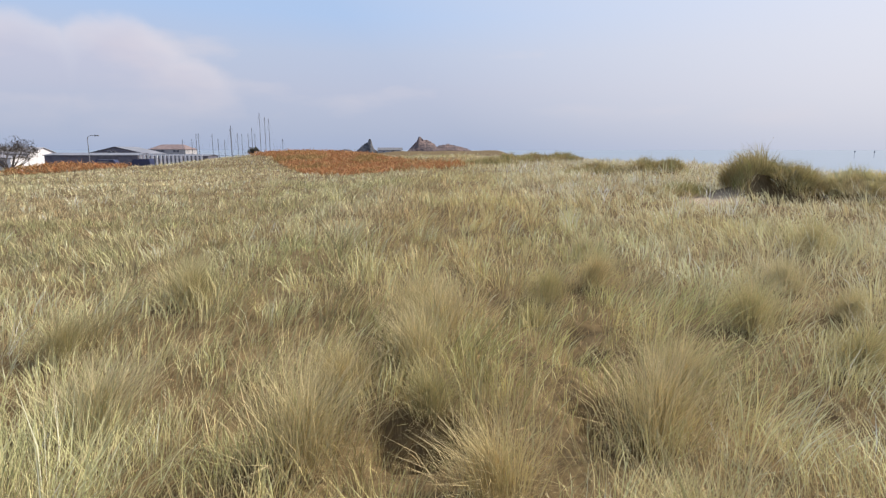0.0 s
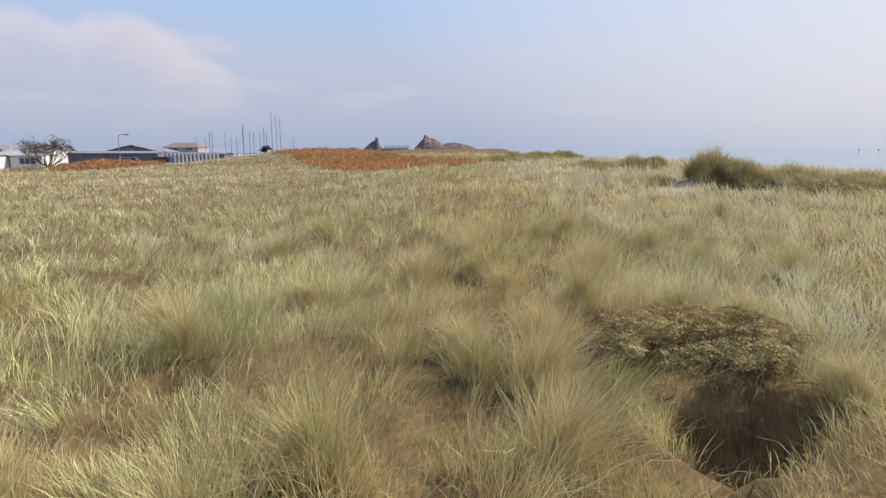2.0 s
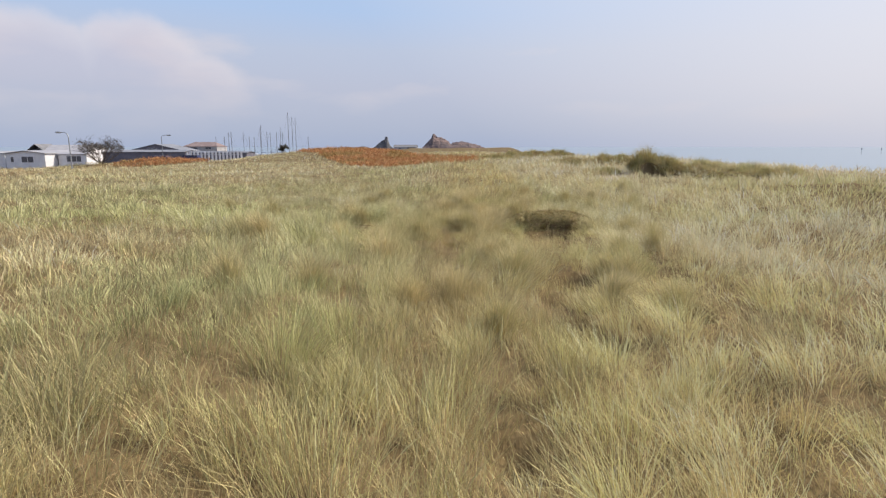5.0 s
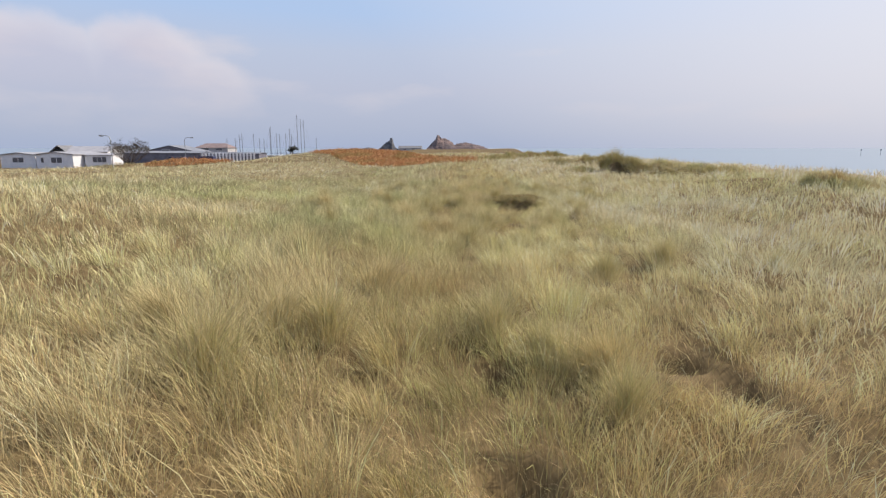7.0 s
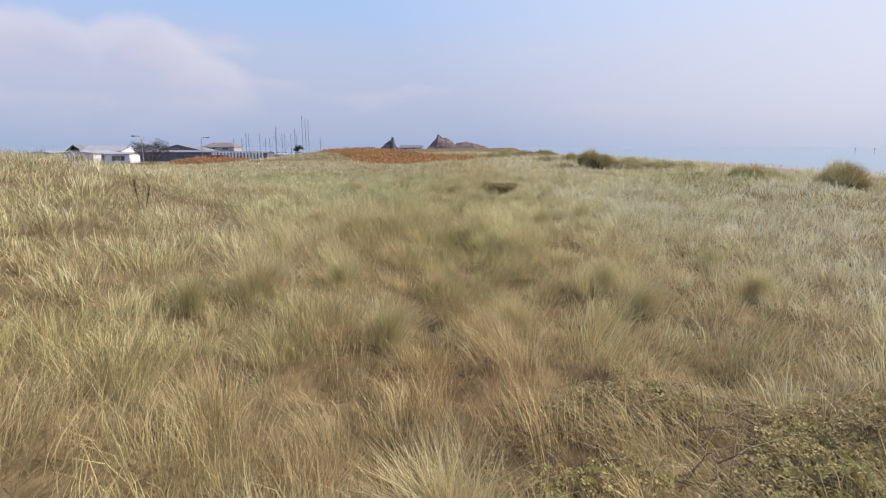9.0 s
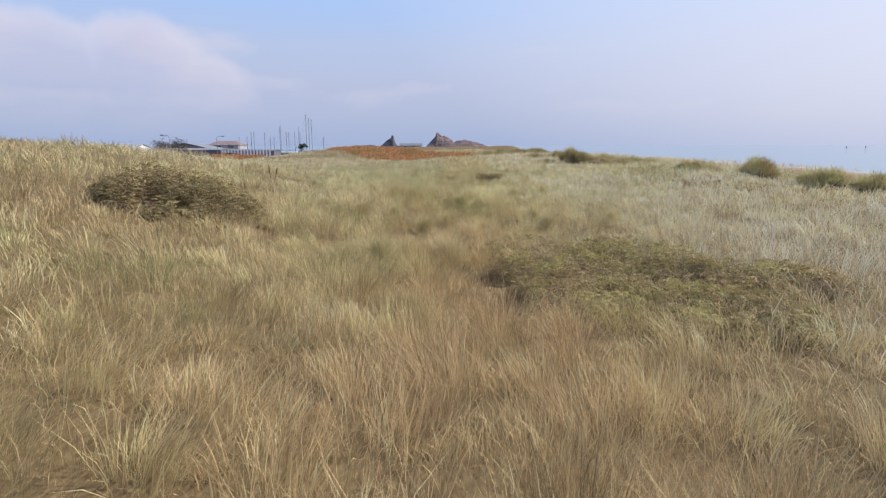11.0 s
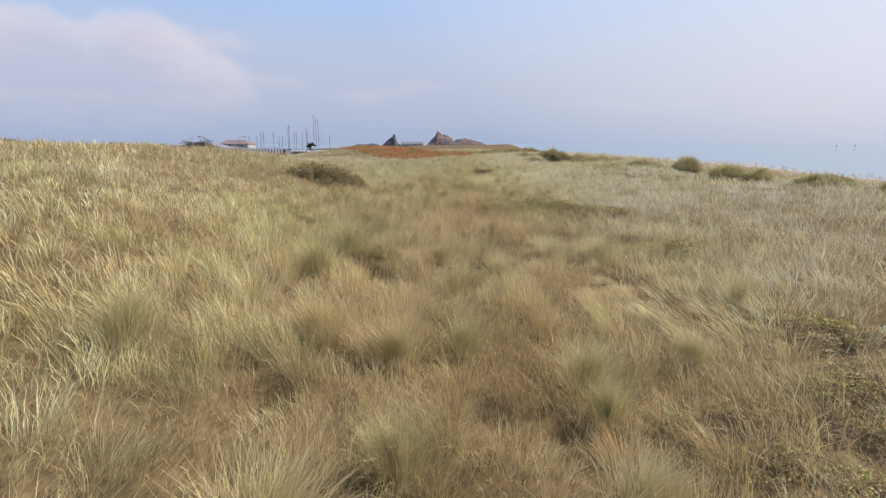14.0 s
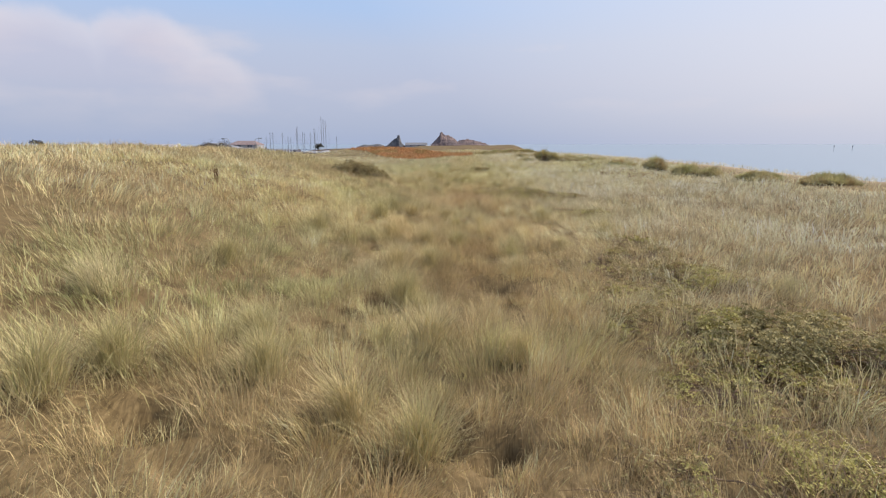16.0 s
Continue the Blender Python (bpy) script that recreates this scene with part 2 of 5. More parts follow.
def soil_material():
    """Sand with a mat of dead grass; bare sand shows where the stems thin out."""
    m, nt, b = material("sandy_thatch")
    tc = nt.nodes.new("ShaderNodeTexCoord")
    big = nt.nodes.new("ShaderNodeTexNoise")
    big.inputs["Scale"].default_value, big.inputs["Detail"].default_value = 0.35, 5.0
    mid = nt.nodes.new("ShaderNodeTexNoise")
    mid.inputs["Scale"].default_value, mid.inputs["Detail"].default_value = 3.5, 8.0
    mp = nt.nodes.new("ShaderNodeMapping")
    mp.inputs["Scale"].default_value = (60, 9, 9)
    fib = nt.nodes.new("ShaderNodeTexNoise")
    fib.inputs["Scale"].default_value, fib.inputs["Detail"].default_value = 1.0, 4.0
    nt.links.new(tc.outputs["Object"], big.inputs["Vector"])
    nt.links.new(tc.outputs["Object"], mid.inputs["Vector"])
    nt.links.new(tc.outputs["Object"], mp.inputs[0])
    nt.links.new(mp.outputs[0], fib.inputs["Vector"])
    r1 = nt.nodes.new("ShaderNodeValToRGB")
    for e, (p, c) in zip(r1.color_ramp.elements, ((0.35, (0.058, 0.039, 0.021, 1)), (0.7, (0.195, 0.140, 0.075, 1)))):
        e.position, e.color = p, c
    r2 = nt.nodes.new("ShaderNodeValToRGB")
    for e, (p, c) in zip(r2.color_ramp.elements, ((0.35, (0.068, 0.049, 0.024, 1)), (0.7, (0.225, 0.170, 0.086, 1)))):
        e.position, e.color = p, c
    nt.links.new(mid.outputs["Fac"], r1.inputs[0])
    nt.links.new(fib.outputs["Fac"], r2.inputs[0])
    mx = nt.nodes.new("ShaderNodeMix")
    mx.data_type = "RGBA"
    nt.links.new(big.outputs["Fac"], mx.inputs[0])
    nt.links.new(r1.outputs[0], mx.inputs[6])
    nt.links.new(r2.outputs[0], mx.inputs[7])
    at = nt.nodes.new("ShaderNodeAttribute")
    at.attribute_name = "sand"
    ms = nt.nodes.new("ShaderNodeMix")
    ms.data_type = "RGBA"
    ms.inputs[7].default_value = (0.48, 0.39, 0.30, 1)
    nt.links.new(at.outputs["Fac"], ms.inputs[0])
    # flattened straw and moss on the ground that carries little marram
    tf = nt.nodes.new("ShaderNodeAttribute")
    tf.attribute_name = "turf"
    r3 = nt.nodes.new("ShaderNodeValToRGB")
    for e, (p, c) in zip(r3.color_ramp.elements, ((0.3, (0.078, 0.060, 0.032, 1)), (0.7, (0.222, 0.165, 0.088, 1)))):
        e.position, e.color = p, c
    nt.links.new(mid.outputs["Fac"], r3.inputs[0])
    mt = nt.nodes.new("ShaderNodeMix")
    mt.data_type = "RGBA"
    nt.links.new(tf.outputs["Fac"], mt.inputs[0])
    nt.links.new(mx.outputs[2], mt.inputs[6])
    nt.links.new(r3.outputs[0], mt.inputs[7])
    nt.links.new(mt.outputs[2], ms.inputs[6])
    nt.links.new(ms.outputs[2], b.inputs["Base Color"])
    b.inputs["Roughness"].default_value = 0.95
    b.inputs["Specular IOR Level"].default_value = 0.1
    bp = nt.nodes.new("ShaderNodeBump")
    bp.inputs["Strength"].default_value, bp.inputs["Distance"].default_value = 0.6, 0.04
    nt.links.new(mid.outputs["Fac"], bp.inputs["Height"])
    nt.links.new(bp.outputs[0], b.inputs["Normal"])
    return m


M_SOIL = soil_material()


def sea_material():
    m, nt, b = material("sea_water")
    b.inputs["Base Color"].default_value = (0.16, 0.22, 0.29, 1)
    b.inputs["Roughness"].default_value = 0.28
    b.inputs["IOR"].default_value = 1.33
    tc = nt.nodes.new("ShaderNodeTexCoord")
    n = nt.nodes.new("ShaderNodeTexNoise")
    n.inputs["Scale"].default_value, n.inputs["Detail"].default_value = 0.25, 5.0
    bp = nt.nodes.new("ShaderNodeBump")
    bp.inputs["Strength"].default_value, bp.inputs["Distance"].default_value = 0.06, 0.3
    nt.links.new(tc.outputs["Object"], n.inputs["Vector"])
    nt.links.new(n.outputs["Fac"], bp.inputs["Height"])
    nt.links.new(bp.outputs[0], b.inputs["Normal"])
    return m


M_SEA = sea_material()

# ================= lie of the land =================
rng = np.random.default_rng(7)


def vnoise(x, y, scale, seed):
    """Smooth value noise in 0..1."""
    x, y = np.asarray(x) / scale, np.asarray(y) / scale
    xi, yi = np.floor(x).astype(np.int64), np.floor(y).astype(np.int64)
    fx, fy = x - xi, y - yi
    fx, fy = fx * fx * (3 - 2 * fx), fy * fy * (3 - 2 * fy)

    def h(i, j):
        v = np.sin(i * 127.1 + j * 311.7 + seed * 74.7) * 43758.5453
        return v - np.floor(v)

    return ((h(xi, yi) * (1 - fx) + h(xi + 1, yi) * fx) * (1 - fy)
            + (h(xi, yi + 1) * (1 - fx) + h(xi + 1, yi + 1) * fx) * fy)


def smooth(a, b, v):
    t = np.clip((np.asarray(v, float) - a) / (b - a), 0, 1)
    return t * t * (3 - 2 * t)


# hummocks of sand that carry tall marram: x, y, radius x, radius y, height, length of grass, greyness
HUMMOCKS = [
    (10.2, 18.0, 0.85, 1.0, 0.72, 1.15, 0.0), (11.3, 17.6, 0.8, 0.9, 0.42, 0.75, 0.0), (7.9, 18.6, 0.9, 0.9, 0.12, 0.6, 0.1),
    (13.2, 17.2, 1.4, 1.1, 0.50, 0.75, 0.8), (15.2, 16.4, 1.2, 1.0, 0.34, 0.65, 0.4), (16.7, 15.5, 1.0, 0.9, 0.24, 0.6, 0.4),
    (11.2, 30.3, 1.3, 1.1, 0.40, 0.85, 0.2), (12.5, 30.0, 0.7, 0.8, 0.36, 0.7, 0.2), (8.5, 31.2, 1.5, 1.0, 0.22, 0.65, 0.3),
]
HUMMOCKS += [
    (12.3, 57.8, 2.0, 1.4, 0.45, 0.9, 0.1), (9.3, 55.0, 2.2, 1.5, 0.40, 0.8, 0.1), (6.4, 52.0, 2.0, 1.4, 0.32, 0.75, 0.1), (3.9, 46.5, 2.2, 1.4, 0.20, 0.7, 0.1),
    (18.1, 0.8, 1.0, 1.0, 0.78, 0.95, 0.7), (19.6, -3.2, 1.2, 1.0, 0.48, 0.85, 0.5), (20.6, -5.4, 0.9, 0.8, 0.42, 0.8, 0.4),
    (16.3, 4.8, 1.4, 1.0, 0.30, 0.7, 0.6), (22.5, -9.5, 1.5, 1.1, 0.40, 0.7, 0.4), (25.5, -13.0, 1.8, 1.2, 0.40, 0.7, 0.4),
]
SEA_LEVEL = -3.5
# bare dark hollows between the tufts: x, y, radius
HOLLOWS = [(1.18, -1.45, 0.28), (1.60, -0.66, 0.50), (2.10, -0.50, 0.28), (0.42, -24.7, 0.32), (0.72, -25.5, 0.26), (-0.2, 3.6, 0.30), (-0.72, -3.6, 0.30), (1.25, -5.3, 0.42), (-0.6, -22.7, 0.26), (2.1, -15.2, 0.26), (0.55, -26.2, 0.42),
           (1.3, 5.0, 0.2), (-2.2, 2.2, 0.2), (-2.6, -1.2, 0.22), (-1.1, -11.5, 0.25), (2.6, -11.0, 0.25), (-1.9, -34.8, 0.3), (0.35, -33.6, 0.3), (0.7, -42.2, 0.28), (-2.4, -42.6, 0.3), (2.7, -34.6, 0.25), (10.05, 16.75, 0.62),
           (-0.73, -17.8, 0.25), (0.16, -16.45, 0.24), (0.88, -17.7, 0.27), (4.45, -15.0, 0.30), (-2.6, -47.95, 0.26), (-1.15, -46.7, 0.24), (-0.15, -47.4, 0.24), (2.95, -4.9, 0.24), (0.15, 1.85, 0.24)]
# smaller gaps between the tussocks, stretch by stretch along the way
GAPS_AHEAD = [
    (0.12, 7.31), (-1.72, 7.28), (-1.88, 6.22), (0.94, 6.06), (3.79, 5.84), (4.2, 5.68), (1.27, 5.5), (1.21, 3.77), (-1.38, 3.62), (-5.18, 3.13),
    (-4.82, 2.85), (1.28, 1.54), (-0.5, 0.92), (-0.0, 0.89), (-1.23, -0.14), (-2.77, -0.28), (-2.0, -0.42)]
GAPS_START = [
    (-0.55, -1.68), (-3.54, -1.79), (1.74, -2.01), (-1.33, -2.25), (-1.82, -2.27), (0.79, -2.52), (-1.27, -2.81), (1.63, -2.84), (1.1, -3.02),
    (-0.81, -3.04), (-5.59, -3.08), (1.33, -4.85), (0.12, -5.11), (2.59, -5.25), (-2.61, -6.04), (0.78, -6.49), (-3.62, -6.69), (-0.54, -6.88),
    (2.39, -6.93), (-1.65, -7.12), (0.91, -7.41), (-2.33, -7.78), (1.06, -7.88), (9.8, -9.32), (2.76, -10.14), (-0.12, -10.2), (4.59, -11.21)]
GAPS_MIDDLE = [
    (3.18, -12.02), (2.1, -12.16), (16.6, -12.98), (2.02, -14.34), (2.31, -14.79), (0.11, -14.85), (-1.21, -14.91), (4.28, -15.16), (-0.89, -15.38),
    (-1.83, -18.55), (3.72, -19.48), (-3.35, -19.57), (1.18, -19.79), (-0.57, -19.79), (2.68, -19.86), (-0.47, -20.45), (-2.78, -20.94),
    (2.33, -21.07), (-1.89, -21.28), (1.03, -21.47), (-1.0, -21.49), (-1.25, -21.83), (-2.04, -21.9), (-2.27, -24.08), (0.21, -24.97),
    (-2.04, -25.08)]
GAPS_END = [
    (4.17, -30.01), (4.07, -30.74), (2.97, -30.84), (4.55, -32.04), (-2.93, -32.42), (-3.5, -32.57), (7.48, -33.12), (-0.26, -33.84), (6.82, -33.84),
    (-3.12, -34.08), (0.14, -34.15), (-0.34, -34.44), (0.07, -35.08), (-1.51, -35.2), (4.71, -37.56), (0.08, -39.63), (-1.3, -39.8), (-1.93, -39.87),
    (0.75, -39.93), (-1.88, -40.94), (0.32, -41.94), (-2.1, -42.01), (-3.24, -42.39), (-0.02, -42.67), (0.86, -43.49), (-1.3, -43.81),
    (-3.42, -44.1), (-1.75, -44.45), (-2.81, -44.7), (-1.73, -45.08), (-2.08, -45.71), (-3.15, -45.75), (-3.7, -46.08), (0.35, -47.59),
    (-3.45, -47.8), (-2.07, -48.38)]
for i, (x, y) in enumerate(GAPS_AHEAD + GAPS_START + GAPS_MIDDLE + GAPS_END):
    HOLLOWS.append((x, y, (0.16, 0.21, 0.18, 0.24)[i % 4]))


def shore(y):
    return np.interp(y, [-120, -60, -15, 10, 40, 65, 120, 300, 640], [52, 42, 33, 27, 21, 15, 18, 30, 60])


def soil(x, y):
    x, y = np.asarray(x, float), np.asarray(y, float)
    # the inland flank: a long slope up from the way, steeper at its far end
    back = 2.4 * np.interp(x, [-14, -10, -8, -6.4, -5.4, -4, -2.7, -0.5], [1, 0.92, 0.8, 0.64, 0.54, 0.36, 0.21, 0.02])
    fore = np.interp(y, [-20, -14, -10, -6, 0, 6, 15], [2.2, 2.1, 1.8, 1.1, 0.5, 0.2, 0]) * np.interp(x, [-14, -10, -8, -6, -4.5, -2.4, -0.5], [1.05, 0.84, 0.66, 0.47, 0.32, 0.2, 0.02])
    k = smooth(-14, -36, y)
    z = (back * k + fore * (1 - k)) * (1 - 0.8 * smooth(-22, -50, x))
    z = z - 0.22 * smooth(3, 9, x) * smooth(2, -6, y)
    # the dune swells seaward and ahead of the start of the way
    z = z + smooth(-8, 2, x) * (0.24 * smooth(2, 10, y) + 0.24 * smooth(10, 24, y) + 0.14 * smooth(30, 44, y) - 0.14 * smooth(48, 60, y) * smooth(4, 10, x))
    z = z + 0.42 * np.exp(-(((x - 14.6) / 2.6) ** 2)) * smooth(-9, -1, y) * smooth(16, 8, y)
    z = z + 0.10 * (vnoise(x, y, 3.1, 1) - 0.5) + 0.16 * (vnoise(x, y, 1.3, 2) - 0.5) + 0.3 * (vnoise(x, y, 9, 3) - 0.5) * smooth(2, 12, np.abs(x))
    for hx, hy, rx, ry, h, gl, gg in HUMMOCKS:
        z = z + h * np.exp(-(((x - hx) / rx) ** 2 + ((y - hy) / ry) ** 2) * 0.9)
    for hx, hy, r in HOLLOWS:
        z = z - (1.35 if r > 0.23 else 0.85) * r * np.exp(-(((x - hx) / r) ** 2 + ((y - hy) / r) ** 2) ** 2)
    z = z - 1.2 * smooth(-30, -42, x) * smooth(28, 48, y) + 1.35 * np.exp(-(((x + 40) / 5.5) ** 2 + ((y - 57) / 4.5) ** 2)) + 0.7 * np.exp(-(((x + 54.3) / 5) ** 2 + ((y - 69.2) / 5) ** 2))
    z = z - 0.45 * np.exp(-((((x - 10.05) / 0.55) ** 2 + ((y - 16.7) / 0.55) ** 2) ** 2))
    # bracken-covered rise, and the lower ground with the buildings behind it
    z = z + 1.45 * np.exp(-(((x + 20) / 15) ** 2 + ((y - 80) / 15) ** 2))
    z = z + 0.5 * np.exp(-(((x + 6) / 16) ** 2 + ((y - 66) / 12) ** 2))
    z = z - 0.8 * smooth(66, 92, y) * smooth(-24, -40, x)
    z = z - 1.4 * smooth(100, 130, y) * smooth(-40, -24, x) * smooth(60, 20, x)
    # headland that carries the rocks
    z = z + 2.2 * np.exp(-(((x + 30) / 60) ** 2 + ((y - 400) / 60) ** 2)) + 1.7 * np.exp(-(((x + 5) / 70) ** 2 + ((y - 580) / 70) ** 2))
    # beach and harbour water
    sink = smooth(0, 24, x - shore(y))
    head = np.maximum(np.exp(-(((x + 30) / 90) ** 4 + ((y - 420) / 150) ** 4)), np.exp(-(((x + 5) / 75) ** 4 + ((y - 560) / 120) ** 4)))
    sink = np.maximum(sink, smooth(250, 310, y) * (1 - smooth(0.1, 0.6, head)))
    sink = np.maximum(sink, smooth(-330, -480, x))
    return z * (1 - sink) - 6.0 * sink


def axis(lo, a, b, hi, step, grow=1.13):
    mid = list(np.arange(a, b + step, step))
    up, s, v = [], step, mid[-1]
    while v < hi:
        s *= grow
        v += s
        up.append(v)
    dn, s, v = [], step, mid[0]
    while v > lo:
        s *= grow
        v -= s
        dn.append(v)
    return np.array(dn[::-1] + mid + up)


def raw_mesh(name, verts, faces_idx, starts, smooth_faces=True):
    """A mesh straight from arrays: vertices, flat corner indices and each face's first corner."""
    me = bpy.data.meshes.new(name)
    me.vertices.add(len(verts))
    me.vertices.foreach_set("co", np.ascontiguousarray(verts, np.float32).ravel())
    me.loops.add(len(faces_idx))
    me.loops.foreach_set("vertex_index", np.ascontiguousarray(faces_idx, np.int32))
    me.polygons.add(len(starts))
    me.polygons.foreach_set("loop_start", np.ascontiguousarray(starts, np.int32))
    me.update(calc_edges=True)
    me.polygons.foreach_set("use_smooth", np.full(len(starts), smooth_faces))
    return me


def colour_attr(me, cols):
    a = me.attributes.new("albedo", "FLOAT_COLOR", "POINT")
    rgba = np.ones((len(cols), 4), np.float32)
    rgba[:, :3] = cols
    a.data.foreach_set("color", rgba.ravel())


gx = axis(-900, -4.2, 5.0, 120, 0.13, 1.07)
gy = axis(-500, -50, 7.5, 760, 0.13, 1.07)
GX, GY = np.meshgrid(gx, gy)
GZ = soil(GX, GY)
nx, ny = len(gx), len(gy)
ii, jj = np.meshgrid(np.arange(nx - 1), np.arange(ny - 1))
base = (jj * nx + ii).ravel()
quads = np.stack([base, base + 1, base + nx + 1, base + nx], 1)
ground_me = raw_mesh("ground", np.stack([GX, GY, GZ], -1).reshape(-1, 3), quads.ravel(), np.arange(len(quads)) * 4)
sand = np.clip(smooth(-4, 6, GX - shore(GY)) + 0.9 * np.exp(-(((GX - 8.5) / 1.0) ** 2 + ((GY - 17.3) / 1.0) ** 2)) + 0.1 * smooth(300, 360, GY), 0, 1) * smooth(200, 60, GY)
sa = ground_me.attributes.new("sand", "FLOAT", "POINT")
sa.data.foreach_set("value", sand.ravel().astype(np.float32))
turf = smooth(-2, 9, np.maximum(np.abs(GX) / 0.86 - GY - 52.5, np.maximum(-GX - 24, GX - 20) * smooth(30, 15, GY))) * (1 - sand)
ta = ground_me.attributes.new("turf", "FLOAT", "POINT")
ta.data.foreach_set("value", turf.ravel().astype(np.float32))
ground_me.materials.append(M_SOIL)
tagged(new("ground", ground_me), "sandy dune ground matted with dead straw-coloured grass", "ground", kind="structure")

bm = bmesh.new()
bmesh.ops.create_grid(bm, x_segments=40, y_segments=40, size=4800)
sea_me = bpy.data.meshes.new("sea")
bm.to_mesh(sea_me)
bm.free()
sea_me.materials.append(M_SEA)
sea = tagged(new("sea", sea_me), "calm pale hazy sea beyond the dunes", "water", kind="structure")
sea.location = (0, 0, SEA_LEVEL)

# ================= grass =================
STRAW = np.array((0.62, 0.515, 0.275))
TAN = np.array((0.56, 0.42, 0.23))
PALE = np.array((0.675, 0.598, 0.385))
GREEN = np.array((0.308, 0.323, 0.12))
SAGE = np.array((0.452, 0.462, 0.23))
RUSSET = np.array((0.44, 0.275, 0.14))
BROWN = np.array((0.22, 0.15, 0.09))
HOARY = np.array((0.61, 0.56, 0.415))


def cell_rand(i, j, k):
    v = np.sin(i * 12.9898 + j * 78.233 + k * 37.719) * 43758.5453
    return v - np.floor(v)


def greenness(x, y):
    g = 0.34 + 0.26 * smooth(-0.3, -3.2, x) * smooth(-20, -8, y) + 0.16 * smooth(-40, -44, y) * smooth(-0.5, -3, x) - 0.12 * smooth(-18, -34, y) * smooth(-3.2, -1.2, x) + 0.06 * smooth(-14, 4, y) + 0.16 * smooth(-4, 1, y) * smooth(14, 7, y) - 0.22 * smooth(-12, -22, y) * smooth(6, 1, np.abs(x - 0.5))
    g = g - 0.34 * smooth(2, 22, y) - 0.15 * smooth(-7, -14, x) + 0.6 * (vnoise(x, y, 2.3, 11) - 0.5) + 0.4 * (vnoise(x, y, 6.5, 12) - 0.5)
    g = g + 0.14 * smooth(-0.8, -2.6, x) * smooth(-7, -4.5, x) * smooth(-29, -33, y) * smooth(-43, -38, y)
    g = g + 0.14 * smooth(-4, -9, y) * smooth(-21, -15, y) * smooth(-7, -3, x)
    g = g - 0.2 * smooth(-4, -7, x) * smooth(-2, -6, y) - 0.13 * smooth(2.5, 7, x) - 0.10 * smooth(2.5, 6, x) * smooth(-6, -14, y) + 0.22 * np.exp(-(((x + 3.4) / 1.6) ** 2 + ((y + 7.2) / 2.2) ** 2))
    g = g + 0.10 * smooth(0.3, -1.6, x) * smooth(-37, -41, y)
    return np.clip(g, 0, 1)


def russetness(x, y):
    r = 0.07 + 0.17 * smooth(-14, -30, y) + 0.27 * smooth(-10, -18, y) * smooth(3.2, 0.5, np.abs(x - 0.4)) + 0.34 * (vnoise(x, y, 1.7, 21) - 0.5) + 0.3 * (vnoise(x, y, 5, 22) - 0.5)
    r = r + 0.38 * np.exp(-((x / 0.75) ** 2)) * smooth(-20, -23, y) * smooth(-30, -27.5, y) + 0.10 * smooth(4, 16, y) * smooth(-14, -4, x)
    r = r + 0.12 * smooth(-4, -7, x) * smooth(-2, -6, y) * smooth(-34, -24, y) + 0.06 * smooth(2.5, 7, x)
    return np.clip(r, 0, 1)


def greyness(x, y):
    return np.clip(0.25 + 0.55 * smooth(2, 8, x) + 0.4 * smooth(-0.5, -3.5, x) * smooth(-26, -8, y) + 0.25 * smooth(-2, -6, x) + 0.35 * smooth(-0.3, -2.2, x) * smooth(-9, -5, y) + 0.30 * smooth(0.3, -1.6, x) * smooth(-37, -41, y) + 0.5 * (vnoise(x, y, 4, 31) - 0.5), 0, 1)


def ribbon(root, dir0, dir1, length, width, yaw):
    """Slender bent blades, widest in the middle: four corners and two faces each."""
    n = len(root)
    mid = root + dir0 * (length * 0.5)[:, None]
    tip = mid + dir1 * (length * 0.5)[:, None]
    side = np.stack([np.cos(yaw), np.sin(yaw), np.zeros(n)], 1) * (width / 2)[:, None]
    v = np.stack([root, mid - side, mid + side, tip], 1)
    k = np.arange(n)[:, None] * 4
    idx = np.concatenate([k + np.array([[0, 2, 1]]), k + np.array([[1, 2, 3]])], 1)
    starts = (np.arange(n)[:, None] * 6 + np.array([[0, 3]])).ravel()
    return v.reshape(-1, 3), idx.ravel(), starts


def unit(v):
    return v / np.linalg.norm(v, axis=1, keepdims=True)


def grass_object(name, root, dir0, dir1, length, width, yaw, cols, mat):
    v, idx, st = ribbon(root, dir0, dir1, length, width, yaw)
    me = raw_mesh(name, v, idx, st)
    colour_attr(me, np.repeat(cols, 4, 0))
    me.materials.append(mat)
    return new(name, me)


